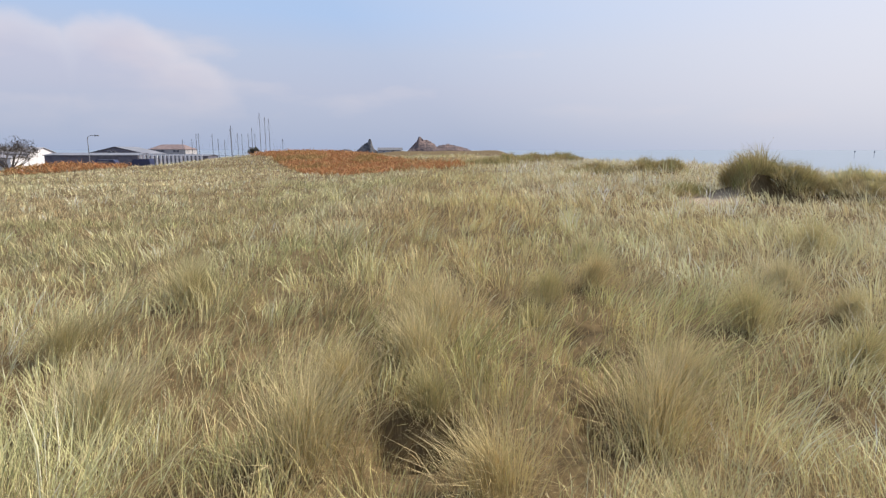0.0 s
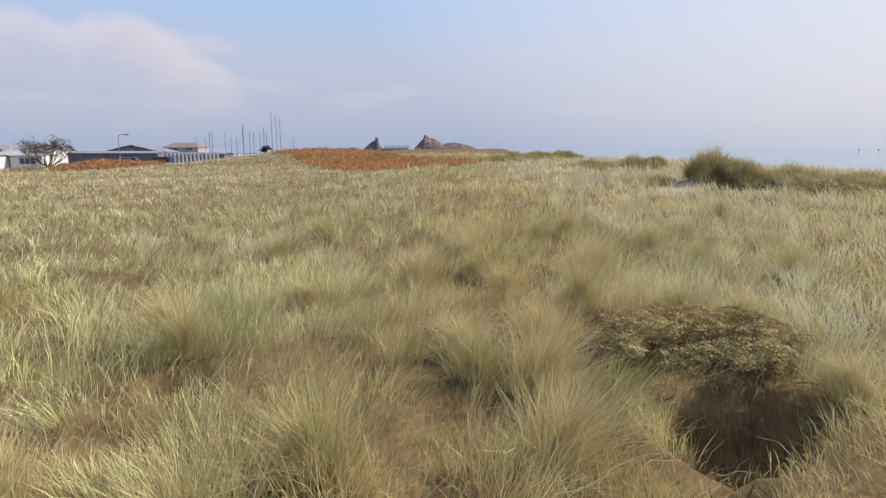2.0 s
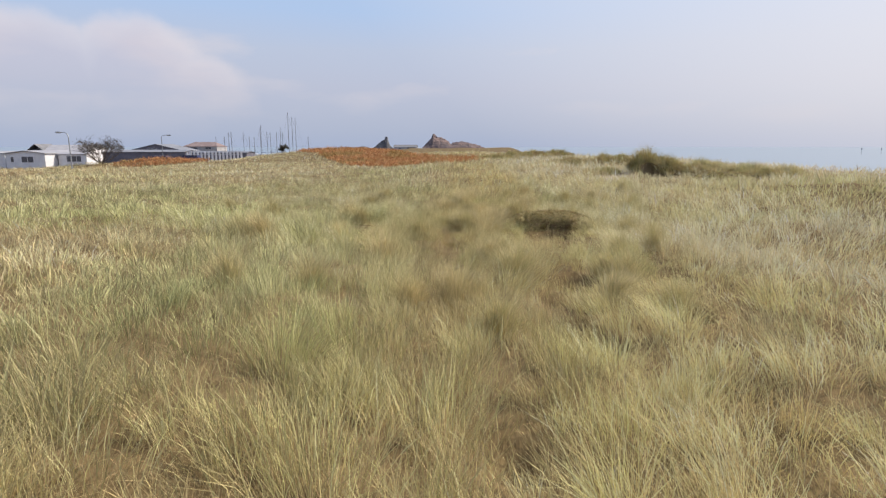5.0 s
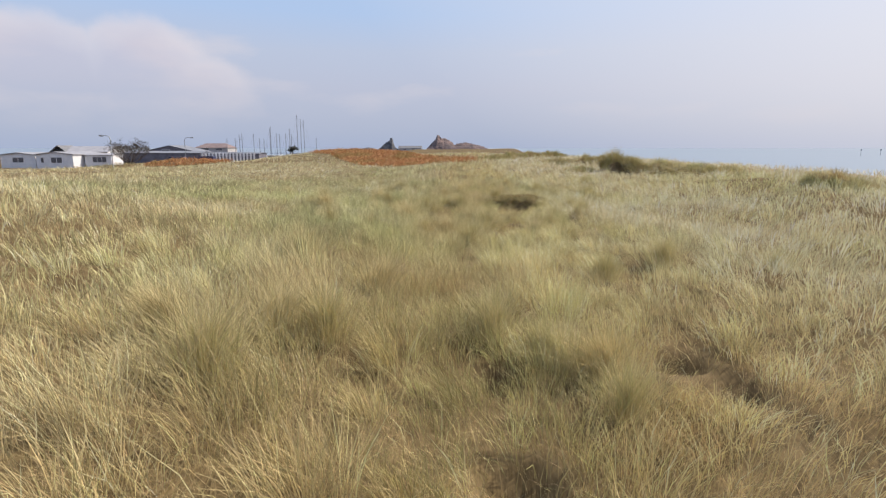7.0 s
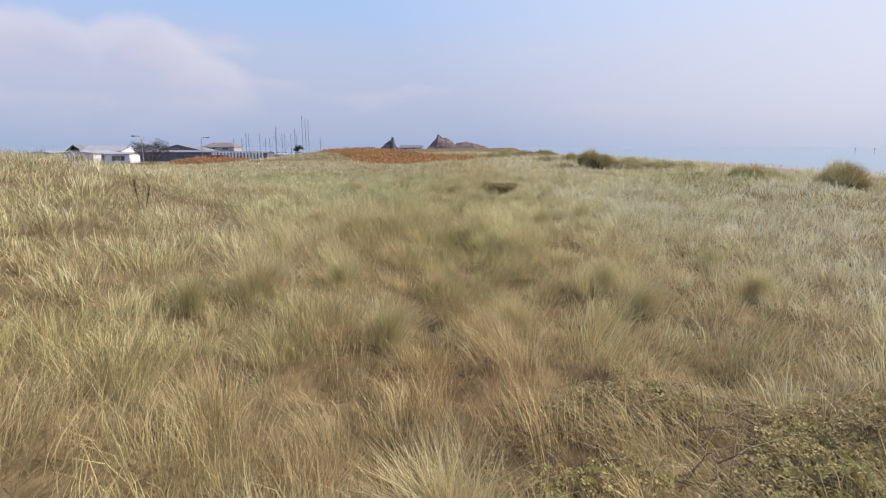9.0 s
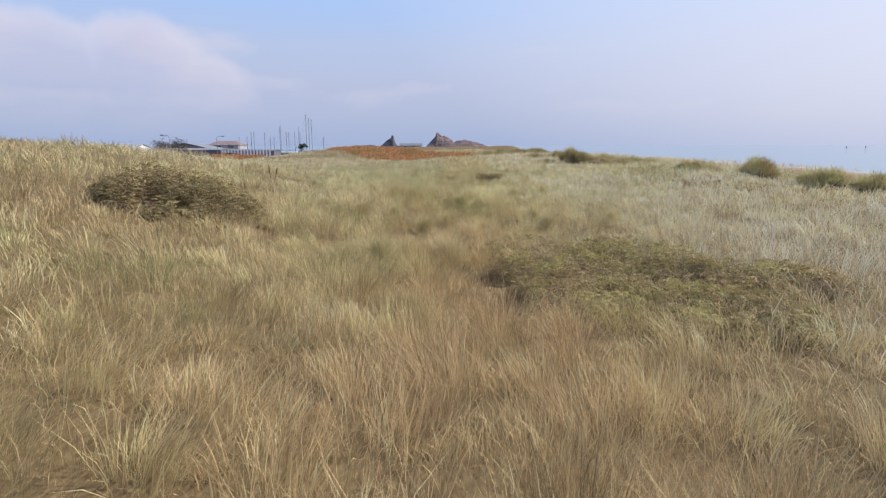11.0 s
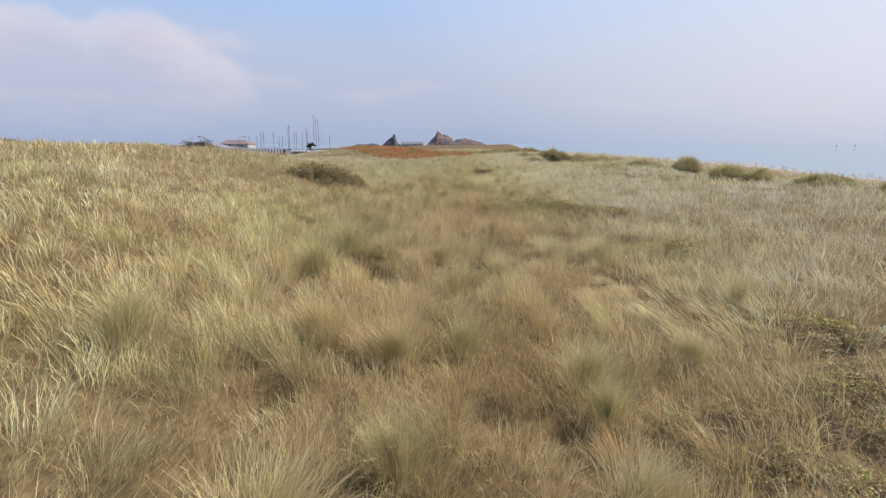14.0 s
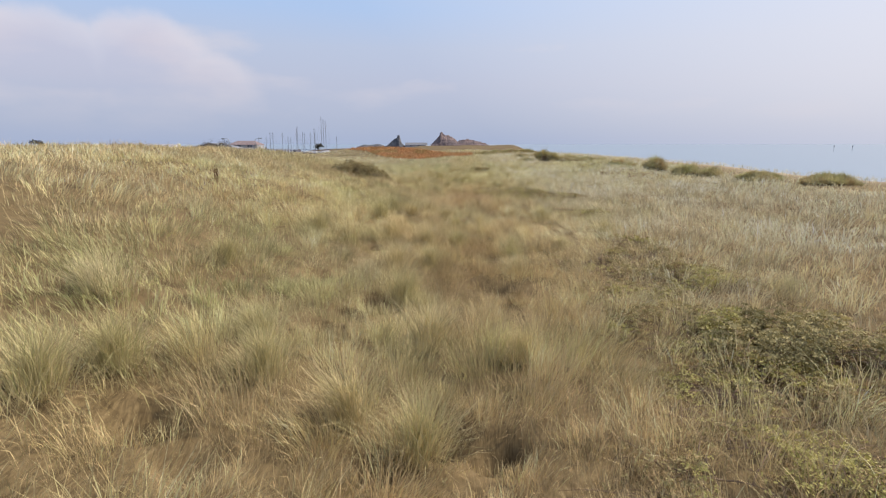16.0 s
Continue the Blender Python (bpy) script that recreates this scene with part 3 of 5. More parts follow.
# bramble patches, where the grass thins out: x, y, radius x, radius y, height, thickness
BRAMBLES = [
    (1.85, 0.42, 0.98, 0.95, 0.42, 0.6),
    (1.5, -22.7, 1.25, 1.15, 0.26, 0.26), (3.2, -23.1, 1.5, 1.2, 0.28, 0.30), (1.75, -24.3, 1.35, 1.15, 0.28, 0.45), (3.5, -24.9, 1.6, 1.25, 0.32, 0.65), (5.2, -24.6, 1.3, 1.1, 0.32, 0.5),
    (1.6, -26.2, 1.15, 1.05, 0.28, 0.7), (3.2, -26.8, 1.5, 1.15, 0.32, 0.8),
    (4.45, -45.2, 1.5, 1.05, 0.42, 1.3), (3.1, -44.6, 1.15, 1.05, 0.22, 0.35), (2.5, -48.1, 1.2, 0.9, 0.22, 0.4), (3.3, -46.4, 1.2, 0.9, 0.20, 0.25), (4.5, -41.3, 1.5, 1.0, 0.26, 0.4), (4.3, -39.4, 1.2, 0.9, 0.22, 0.25),
    (2.5, -40.1, 1.1, 0.8, 0.18, 0.15), (3.1, -42.6, 1.1, 0.8, 0.20, 0.25),
    (-5.3, -23.2, 1.75, 1.45, 0.66, 1.0),
    (13.0, 14.4, 1.8, 0.9, 0.45, 0.6), (4.7, -31.7, 1.3, 0.8, 0.22, 0.15), (4.7, -37.3, 1.2, 0.8, 0.20, 0.1), (6.9, -26.6, 1.1, 0.7, 0.22, 0.1), (0.1, 0.9, 0.95, 0.5, 0.20, 0.4),
]


def pits(x, y):
    """Scattered small gaps between the tussocks."""
    return smooth(-4.0, -2.0, x) * smooth(6.5, 3.0, x) * smooth(0.30, 0.16, 0.82 * vnoise(x, y, 0.62, 81) + 0.18 * vnoise(x, y, 2.9, 82))


def cover(x, y):
    """How thickly grass stands: 0 in hollows and brambles, 1 in the open."""
    c = 1 - 0.7 * pits(x, y)
    for bx, by, rx, ry, h, thick in BRAMBLES:
        c = c * (1 - (0.22 + (0.62 if by > -20 or bx < 0 else 0.50) * thick) * np.exp(-((((x - bx) / rx) ** 2 + ((y - by) / ry) ** 2) ** 2)))
    for hx, hy, r in HOLLOWS:
        c = c * (1 - (0.96 if r > 0.23 else 0.80) * np.exp(-((((x - hx) / (r * 1.15)) ** 2 + ((y - hy) / (r * 1.15)) ** 2) ** 2)))
    c = c * (1 - 0.9 * np.exp(-(((x - 8.5) / 0.95) ** 2 + ((y - 17.0) / 1.0) ** 2) ** 2))
    return c * (1 - smooth(2, 9, x - shore(y)))


def stature(x, y):
    """Grass stands lower on the near side of the hollows."""
    f = (1 - 0.42 * pits(x, y + 0.3)) * (1 - 0.34 * smooth(-1.6, -6, x))
    for hx, hy, r in HOLLOWS:
        f = f * (1 - (0.55 if r > 0.23 else 0.38) * np.exp(-(((x - hx) / (r * 1.5)) ** 2 + ((y - hy + r * 1.6) / (r * 2.0)) ** 2)))
    return f


def near_dist(x, y):
    """Distance at which a spot is passed by the way along the dune."""
    return np.maximum(np.maximum(2.3, np.where(x < 0, -(x + 0.2) / 0.98, (x + 0.2) / 0.78)), y + 0.2)


def scatter(x0, x1, y0, y1, peak, dmax, fall=1.3):
    """Spots strewn over a rectangle, thinning with distance from the way, in square patches."""
    px, py = [], []
    step = 1.0
    for a in np.arange(x0, x1, step):
        ys = np.arange(y0, y1, step)
        d = near_dist(a + 0.5, ys + 0.5)
        n = peak * (2.3 / d) ** fall * (d < dmax) * ((ys + 1.0) - np.abs(a + 0.5) / 0.86 > -51.5)
        n = rng.poisson(n)
        yy = np.repeat(ys, n)
        px.append(a + rng.random(len(yy)) * step)
        py.append(yy + rng.random(len(yy)) * step)
    return np.concatenate(px), np.concatenate(py)


def blade_colours(x, y, ti, tj, dead):
    n = len(x)
    g = np.clip(greenness(x, y) + 0.5 * (cell_rand(ti, tj, 3) - 0.5) + rng.normal(0, 0.16, n), 0, 1)
    gr = np.clip(greyness(x, y) + rng.normal(0, 0.15, n), 0, 1)[:, None]
    ru = np.clip(russetness(x, y) + 0.3 * (cell_rand(ti, tj, 4) - 0.5) + rng.normal(0, 0.12, n), 0, 1)[:, None]
    dry = STRAW * (1 - gr) + PALE * gr
    dry = dry * (1 - ru) + RUSSET * ru
    tan = (0.55 * smooth(0.55, 0.8, cell_rand(ti, tj, 12)) + 0.30 * smooth(-10, -26, y) * smooth(6, 2, x) * (1 - 0.6 * smooth(-34, -39, y) * smooth(0.8, 2.4, x)))[:, None]
    dry = dry * (1 - tan) + TAN * tan
    wet = GREEN * (1 - gr) + SAGE * gr
    c = dry * (1 - g[:, None]) + wet * g[:, None]
    # seaward blades greyed and paled: backlit sheen put into their colour
    sheen = (0.32 + 0.24 * smooth(-40, -34, y) * smooth(4, -3, y))[:, None] * (np.maximum(smooth(1.2, 5.8, x), smooth(1.6, 4.0, x) * smooth(-6, -1, y)) * np.clip(0.55 + 1.2 * (vnoise(x, y, 2.1, 33) - 0.4), 0, 1))[:, None]
    c = c * (1 - sheen) + HOARY * sheen
    c = c * (0.70 + 0.60 * cell_rand(ti, tj, 9))[:, None]
    c = c * (1 - 0.26 * np.exp(-(((x + 3.2) / 1.6) ** 2 + ((y + 8.0) / 2.2) ** 2)) + 0.16 * smooth(-1.6, -3.2, x) * smooth(-29, -32, y) * smooth(-41, -37, y))[:, None]
    c = c * (1 + 0.05 * smooth(-0.5, 0.5, x) + 0.08 * smooth(0.1, 0.8, x) * smooth(3.4, 2.2, x) + (0.04 + 0.10 * smooth(-10, -4, y)) * smooth(1.5, 4.5, x))[:, None]
    c = c * (1 - 0.05 * smooth(-14, -28, y) * smooth(-6, -2, x) - 0.07 * smooth(-14, -28, y) * smooth(-1, 0.5, x))[:, None]
    c = np.where(dead[:, None], (BROWN * 0.25 + TAN * 0.8 * (1 - 0.55 * ru) + RUSSET * 0.55 * ru) * rng.uniform(0.55, 1.15, (n, 1)), c)
    c = c * (1 + 0.16 * smooth(-1.2, -3.5, x) * smooth(-10, -6, x) * smooth(9, 4, y) * smooth(-4, -1, y))[:, None]
    c = c * (1 - 0.05 * smooth(-4, -8, x) * smooth(-24, -14, y) * smooth(24, 12, y))[:, None]
    # paler stretches of the stand
    c = c * (1 + 0.20 * np.exp(-(((x + 1.0) / 1.4) ** 2 + ((y + 26.3) / 1.9) ** 2)) + 0.15 * smooth(-31.5, -33, y) * smooth(-38, -36, y))[:, None]
    return np.clip(c * rng.uniform(0.68, 1.28, (n, 1)), 0.01, 0.85)


WIND = np.array((0.05, 0.02))
# where the grass lies flattened: x, y, radius x, radius y
LAID = [(3.0, -1.5, 1.2, 1.3), (2.3, -6.2, 1.3, 1.4), (3.1, -36.6, 1.3, 1.4), (1.9, -22.6, 1.1, 1.2)]


def bracken_mask(x, y):
    edge = np.interp(x, [-27, -23, -11, 0, 2.5], [76, 72, 43.5, 39, 41]) + 3 * (vnoise(x, y, 4, 51) - 0.5)
    top = np.interp(x, [-27, -14, -6, 0, 2.5], [95, 95, 68, 52, 46])
    m = smooth(0, 1.5, y - edge) * smooth(0, 4, top - y) * smooth(-28, -25, x) * smooth(3, 0, x)
    return np.maximum(m, smooth(1.15, 0.7, ((x + 38) / 6) ** 2 + ((y - 56) / 4) ** 2))


def meadow(name, x, y, label):
    n = len(x)
    pick = rng.random(n)
    loose, big = pick > 0.74, pick < 0.46
    cell = np.where(big, 0.74, 0.40)
    ti, tj = np.floor(x / cell) + np.where(big, 0, 1000), np.floor(y / cell)
    cx = (ti - np.where(big, 0, 1000) + 0.15 + 0.7 * cell_rand(ti, tj, 1)) * cell
    cy = (tj + 0.15 + 0.7 * cell_rand(ti, tj, 2)) * cell
    spread = np.where(big, 0.10 + 0.12 * cell_rand(ti, tj, 5), 0.06 + 0.08 * cell_rand(ti, tj, 5))
    bx = np.where(loose, x, cx + rng.normal(0, 1, n) * spread)
    by = np.where(loose, y, cy + rng.normal(0, 1, n) * spread)
    dead = rng.random(n) < np.where(loose, 0.45, 0.06)
    cv = cover(bx, by)
    keep = rng.random(n) < np.where(dead, np.maximum(cv, 0.85), np.where(loose, np.maximum(cv, 0.65), cv)) * (1 - 0.85 * bracken_mask(bx, by)) * (bx < shore(by) + 8)
    x, y, ti, tj, cx, cy, loose, big, bx, by, spread, dead = [a[keep] for a in (x, y, ti, tj, cx, cy, loose, big, bx, by, spread, dead)]
    n = len(bx)
    d = near_dist(bx, by)
    si, sj = np.floor(bx / 0.13), np.floor(by / 0.13)
    size = (np.where(big, 0.37, 0.26) + np.where(big, 0.36, 0.22) * cell_rand(ti, tj, 6) ** 1.3) * (0.80 + 0.36 * vnoise(bx, by, 2.8, 41))
    ang, rad = np.arctan2(by - cy, bx - cx) + rng.normal(0, 0.35, n), np.hypot(bx - cx, by - cy) / (spread * 1.5)
    off = np.stack([np.cos(ang), np.sin(ang)], 1) * (np.clip(rad, 0, 1.7) * rng.uniform(0.5, 1.2, n))[:, None]
    off = np.where(loose[:, None], rng.normal(0, 0.5, (n, 2)), off)
    tl = np.stack([cell_rand(ti, tj, 7) - 0.5, cell_rand(ti, tj, 8) - 0.5], 1)
    sweep = np.stack([vnoise(bx, by, 2.6, 71) - 0.5 - 0.22 * smooth(1.0, 4.0, bx), vnoise(bx, by, 2.6, 72) - 0.5], 1)
    wisp = np.stack([cell_rand(si, sj, 17) - 0.5, cell_rand(si, sj, 18) - 0.5], 1)
    lean = off * 0.36 + tl * 0.38 + sweep * 0.58 + wisp * 0.38 + WIND + rng.normal(0, 0.11, (n, 2))
    laid = sum(np.exp(-((((bx - ax) / rx) ** 2 + ((by - ay) / ry) ** 2) ** 2)) for ax, ay, rx, ry in LAID)
    lean = lean + (laid * rng.uniform(0.25, 0.95, n))[:, None] * np.array((-1.0, 0.30))
    lean[dead] = lean[dead] * 1.6 + rng.normal(0, 0.9, (int(dead.sum()), 2))
    length = np.where(dead, 1.0, stature(bx, by)) * size * (0.8 + 0.4 * cell_rand(si, sj, 15)) * rng.uniform(0.6, 1.12, n) * np.where(dead, 0.6, 1.0) * np.where(loose, 0.55, 1.0)
    dir0 = unit(np.concatenate([lean, np.ones((n, 1))], 1))
    bend = lean * 1.6 + rng.normal(0, 0.17, (n, 2))
    dir1 = unit(np.concatenate([bend, np.where(dead, 0.1, rng.uniform(0.4, 0.95, n))[:, None]], 1))
    width = 0.0044 * (d / 2.3) ** 0.80 * rng.uniform(0.6, 1.25, n)
    root = np.stack([bx, by, soil(bx, by) - 0.01], 1)
    cols = np.clip(blade_colours(bx, by, ti, tj, dead) * (0.70 + 0.60 * cell_rand(si, sj, 16))[:, None] * (0.84 + 0.32 * cell_rand(np.floor(bx / 0.05), np.floor(by / 0.05), 19))[:, None], 0.01, 0.70)
    ob = grass_object(name, root, dir0, dir1, length, width, rng.uniform(0, math.pi, n), cols, M_GRASS)
    return tagged(ob, label, "grass", kind="stuff")


sx, sy = scatter(-36, 26, -50, 30, 1440, 30, 1.26)
meadow("marram_grass", sx, sy, "dense tufted marram grass, straw and grey-green, leaning in the wind")
fx, fy = scatter(-62, 30, 28, 84, 1050, 120)
k = np.hypot(fx, fy) < 200
meadow("far_grass", fx[k], fy[k], "pale straw-green dune grass on the farther slopes")

# coarse sparse marram on the dune to either side and behind
ox, oy = rng.uniform(-48, 34, 52000), rng.uniform(-78, 32, 52000)
k = (np.maximum(np.abs(ox) / 0.86 - oy - 52.0, np.maximum(-ox - 25, ox - 21)) > 0.6) & (ox < shore(oy) + 3) & (np.hypot(ox, oy + 52) > 4)
ox, oy = ox[k], oy[k]
n = len(ox)
oi, oj = np.floor(ox / 1.1), np.floor(oy / 1.1)
ox, oy = ox + 0.6 * ((oi + 0.2 + 0.6 * cell_rand(oi, oj, 1)) * 1.1 - ox), oy + 0.6 * ((oj + 0.2 + 0.6 * cell_rand(oi, oj, 2)) * 1.1 - oy)
lean = rng.normal(0, 0.4, (n, 2))
ob = grass_object("outer_grass", np.stack([ox, oy, soil(ox, oy) - 0.01], 1), unit(np.concatenate([lean, np.ones((n, 1))], 1)),
                  unit(np.concatenate([lean * 2, np.full((n, 1), 0.6)], 1)), rng.uniform(0.35, 0.7, n), rng.uniform(0.02, 0.045, n),
                  rng.uniform(0, math.pi, n), blade_colours(ox, oy, oi, oj, rng.random(n) < 0.1), M_GRASS)
tagged(ob, "straw-coloured marram grass on the surrounding dunes", "grass", kind="stuff")

# bracken: coarse russet fronds on the rise
bx_ = rng.uniform(-48, 4, 90000)
by_ = rng.uniform(36, 96, 90000)
k = rng.random(len(bx_)) < bracken_mask(bx_, by_) * np.clip(55 / by_, 0, 1) * 0.9
bx_, by_ = bx_[k], by_[k]
n = len(bx_)
lean = rng.normal(0, 0.7, (n, 2))
fr = rng.random((n, 1))
fc = np.array((0.36, 0.155, 0.075)) * (1 - fr) + np.array((0.48, 0.29, 0.14)) * fr
fc = fc * (1 - 0.4 * (vnoise(bx_, by_, 3, 61)[:, None] > 0.62)) + 0.25 * GREEN * (vnoise(bx_, by_, 3, 61)[:, None] > 0.62)
ob = grass_object("bracken", np.stack([bx_, by_, soil(bx_, by_)], 1), unit(np.concatenate([lean, np.ones((n, 1))], 1)),
                  unit(np.concatenate([lean * 2.2, np.full((n, 1), 0.3)], 1)), rng.uniform(0.5, 0.95, n),
                  rng.uniform(0.05, 0.14, n), rng.uniform(0, math.pi, n), fc, M_FERN)
tagged(ob, "patches of dry rust-orange bracken on a low rise", "bracken", kind="stuff")

# ================= things =================


def part(name, bm, mat, parent, label=""):
    """One bmesh as one mesh object under a thing or a part."""
    me = bpy.data.meshes.new(name)
    bm.to_mesh(me)
    bm.free()
    me.materials.append(mat)
    ob = new(name, me)
    ob.parent = parent
    return tagged(ob, label)


def thing(name, at, label, category, group="", rz=0.0):
    e = new(name)
    e.empty_display_size = 0.2
    e.matrix_world = pose(*at, 0, 0, rz)
    return tagged(e, label, category, group)


def box(bm, x0, x1, y0, y1, z0, z1, bevel=0.0):
    r = bmesh.ops.create_cube(bm, size=1.0, matrix=Matrix.Translation(((x0 + x1) / 2, (y0 + y1) / 2, (z0 + z1) / 2)) @ Matrix.Diagonal((x1 - x0, y1 - y0, z1 - z0, 1)))
    if bevel:
        es = list({e for v in r["verts"] for e in v.link_edges})
        bmesh.ops.bevel(bm, geom=es, offset=bevel, segments=2, affect="EDGES")
    return bm


def block(*a, bevel=0.0):
    return box(bmesh.new(), *a, bevel=bevel)


def tube(bm, pts, radii, sides=6):
    """A tapered tube through points."""
    rings = []
    for i, p in enumerate(pts):
        p = Vector(p)
        a = Vector(pts[max(i - 1, 0)])
        b = Vector(pts[min(i + 1, len(pts) - 1)])
        q = (b - a).to_track_quat("Z", "Y").to_matrix()
        rings.append([bm.verts.new(p + q @ Vector((math.cos(t) * radii[i], math.sin(t) * radii[i], 0)))
                      for t in (2 * math.pi * s / sides for s in range(sides))])
    for r0, r1 in zip(rings, rings[1:]):
        for s in range(sides):
            bm.faces.new((r0[s], r0[(s + 1) % sides], r1[(s + 1) % sides], r1[s]))
    bm.faces.new(rings[0][::-1])
    bm.faces.new(rings[-1])
    return bm


def gable_roof(x0, x1, y0, y1, eave, ridge, along="x", over=0.25, hip=0.0, thick=0.12):
    """A pitched roof of real thickness; hip pulls the ridge's ends in."""
    bm = bmesh.new()
    x0, x1, y0, y1 = x0 - over, x1 + over, y0 - over, y1 + over
    if along == "x":
        ym = (y0 + y1) / 2
        a, b = (x0 + hip, ym), (x1 - hip, ym)
    else:
        xm = (x0 + x1) / 2
        a, b = (xm, y0 + hip), (xm, y1 - hip)
    top, bot = [], []
    for dz, out in ((0, top), (-thick, bot)):
        for p in ((x0, y0), (x1, y0), (x1, y1), (x0, y1)):
            out.append(bm.verts.new((*p, eave + dz)))
        for p in (a, b):
            out.append(bm.verts.new((*p, ridge + dz)))
    fs = [(0, 1, 5, 4), (2, 3, 4, 5), (1, 2, 5), (3, 0, 4)] if along == "x" else [(1, 2, 5, 4), (3, 0, 4, 5), (0, 1, 4), (2, 3, 5)]
    gables = fs[2:]
    for f in fs:
        if hip <= 0 and f in gables:
            continue
        bm.faces.new([top[i] for i in f])
        bm.faces.new([bot[i] for i in reversed(f)])
    for i, j in ((0, 1), (1, 2), (2, 3), (3, 0)):
        if hip > 0:
            bm.faces.new((top[j], top[i], bot[i], bot[j]))
        else:
            k2 = {0: 4, 1: 5, 2: 5, 3: 4} if along == "x" else {0: 4, 1: 4, 2: 5, 3: 5}
            if k2[i] == k2[j] and ((along == "x") == (i in (1, 3))):
                bm.faces.new((top[i], top[k2[i]], bot[k2[i]], bot[i]))
                bm.faces.new((top[k2[i]], top[j], bot[j], bot[k2[i]]))
            else:
                bm.faces.new((top[j], top[i], bot[i], bot[j]))
    return bm


def walls(x0, x1, y0, y1, z0, eave, ridge=None, along="x"):
    """Wall block; with a ridge height the gable ends rise to it."""
    bm = bmesh.new()
    v = [bm.verts.new(p) for p in ((x0, y0, z0), (x1, y0, z0), (x1, y1, z0), (x0, y1, z0), (x0, y0, eave), (x1, y0, eave), (x1, y1, eave), (x0, y1, eave))]
    if ridge is None:
        ends = [(4, 5, 6, 7)]
        for f in ((0, 1, 5, 4), (1, 2, 6, 5), (2, 3, 7, 6), (3, 0, 4, 7), *ends):
            bm.faces.new([v[i] for i in f])
    elif along == "x":
        ym = (y0 + y1) / 2
        a, b = bm.verts.new((x0, ym, ridge)), bm.verts.new((x1, ym, ridge))
        for f in ((v[0], v[1], v[5], v[4]), (v[2], v[3], v[7], v[6]), (v[1], v[2], v[6], b, v[5]), (v[3], v[0], v[4], a, v[7]), (v[4], v[5], b, a), (v[6], v[7], a, b)):
            bm.faces.new(f)
    else:
        xm = (x0 + x1) / 2
        a, b = bm.verts.new((xm, y0, ridge)), bm.verts.new((xm, y1, ridge))
        for f in ((v[0], v[1], v[5], a, v[4]), (v[2], v[3], v[7], b, v[6]), (v[1], v[2], v[6], v[5]), (v[3], v[0], v[4], v[7]), (v[5], v[6], b, a), (v[7], v[4], a, b)):
            bm.faces.new(f)
    return bm


def window(parent, x0, x1, y, z0, z1, panes=2):
    """A window on a wall facing the dunes: white frame with glass set into it."""
    fr = bmesh.new()
    t = 0.07
    box(fr, x0, x1, y - 0.06, y + 0.02, z0, z0 + t)
    box(fr, x0, x1, y - 0.06, y + 0.02, z1 - t, z1)
    for i in range(panes + 1):
        xm = x0 + (x1 - x0 - t) * i / panes
        box(fr, xm, xm + t, y - 0.055, y + 0.02, z0 + t, z1 - t)
    w = part("window", fr, M_WHITE, parent, "white-framed window")
    for i in range(panes):
        a = x0 + t + (x1 - x0 - t) * i / panes
        b = x0 + (x1 - x0 - t) * (i + 1) / panes
        part("pane", block(a, b, y - 0.03, y - 0.015, z0 + t, z1 - t), M_GLASS, w)


def house(name, x0, x1, y0, y1, eave, ridge, along, wall_mat, roof_mat, label, category, hip=0.0, wins=(), group="", rz=0.0):
    cx, cy = (x0 + x1) / 2, (y0 + y1) / 2
    z = float(min(soil(x0, y0), soil(x1, y0), soil(x0, y1), soil(x1, y1)))
    t = thing(name, (cx, cy, z), label, category, group, rz)
    lx, ly = (x1 - x0) / 2, (y1 - y0) / 2
    part("wall", walls(-lx, lx, -ly, ly, -0.05, eave - z - 0.14, None if hip else ridge - z - 0.16, along), wall_mat, t)
    part("roof", gable_roof(-lx, lx, -ly, ly, eave - z, ridge - z, along, hip=hip), roof_mat, t)
    for a, b, c, d, n in wins:
        window(t, a - cx, b - cx, -ly, c - z, d - z, n)
    return t


# holiday homes and buildings behind the dunes
house("mobile_home", -86.2, -78.6, 90, 101, 0.85, 1.35, "y", M_WHITE, M_PALEROOF, "white-clad mobile home with a shallow grey gable roof", "mobile home", wins=((-83.2, -80.8, -0.95, 0.25, 2), (-85.3, -84.6, -0.9, 0.2, 1)), group="mobile homes behind the dune")
house("mobile_home", -78.2, -72.6, 93, 97, 0.65, 1.0, "x", M_WHITE, M_PALEROOF, "white-clad mobile home with a long row of windows", "mobile home", wins=((-76.6, -73.6, -0.9, 0.3, 3),), group="mobile homes behind the dune")
house("mobile_home", -94.5, -87.2, 91, 101, 0.75, 1.2, "y", M_WHITE, M_PALEROOF, "white mobile home with dark-edged gable roof", "mobile home", wins=((-92.0, -89.6, -0.9, 0.2, 2),), group="mobile homes behind the dune")
h = house("bungalow", -114.5, -98.5, 131.8, 141.8, 1.0, 2.55, "x", M_WHITE, M_PALEROOF, "bungalow with a pale sheet roof and dark slate gable", "house", hip=0.0)
part("dark_gable", gable_roof(-8.2, -3.2, -5.3, 0.6, 2.7, 4.75, "y", hip=0.0), M_SLATE, h, "dark slate cross gable")
house("boat_shed", -120.5, -100, 187, 200, 0.6, 3.0, "y", M_WALLDARK, M_GREYROOF, "wide dark boat shed with a shallow grey sheet roof", "shed", wins=((-113, -110, 0.2, 1.5, 2),))
house("clubhouse", -115.3, -101, 217.8, 228, 2.1, 4.0, "x", M_WALLGREY, M_REDROOF, "grey clubhouse with a brown hipped tile roof", "house", hip=3.0, wins=((-106.0, -103.2, 0.9, 1.9, 2), (-112.5, -109, 0.9, 1.9, 2)))
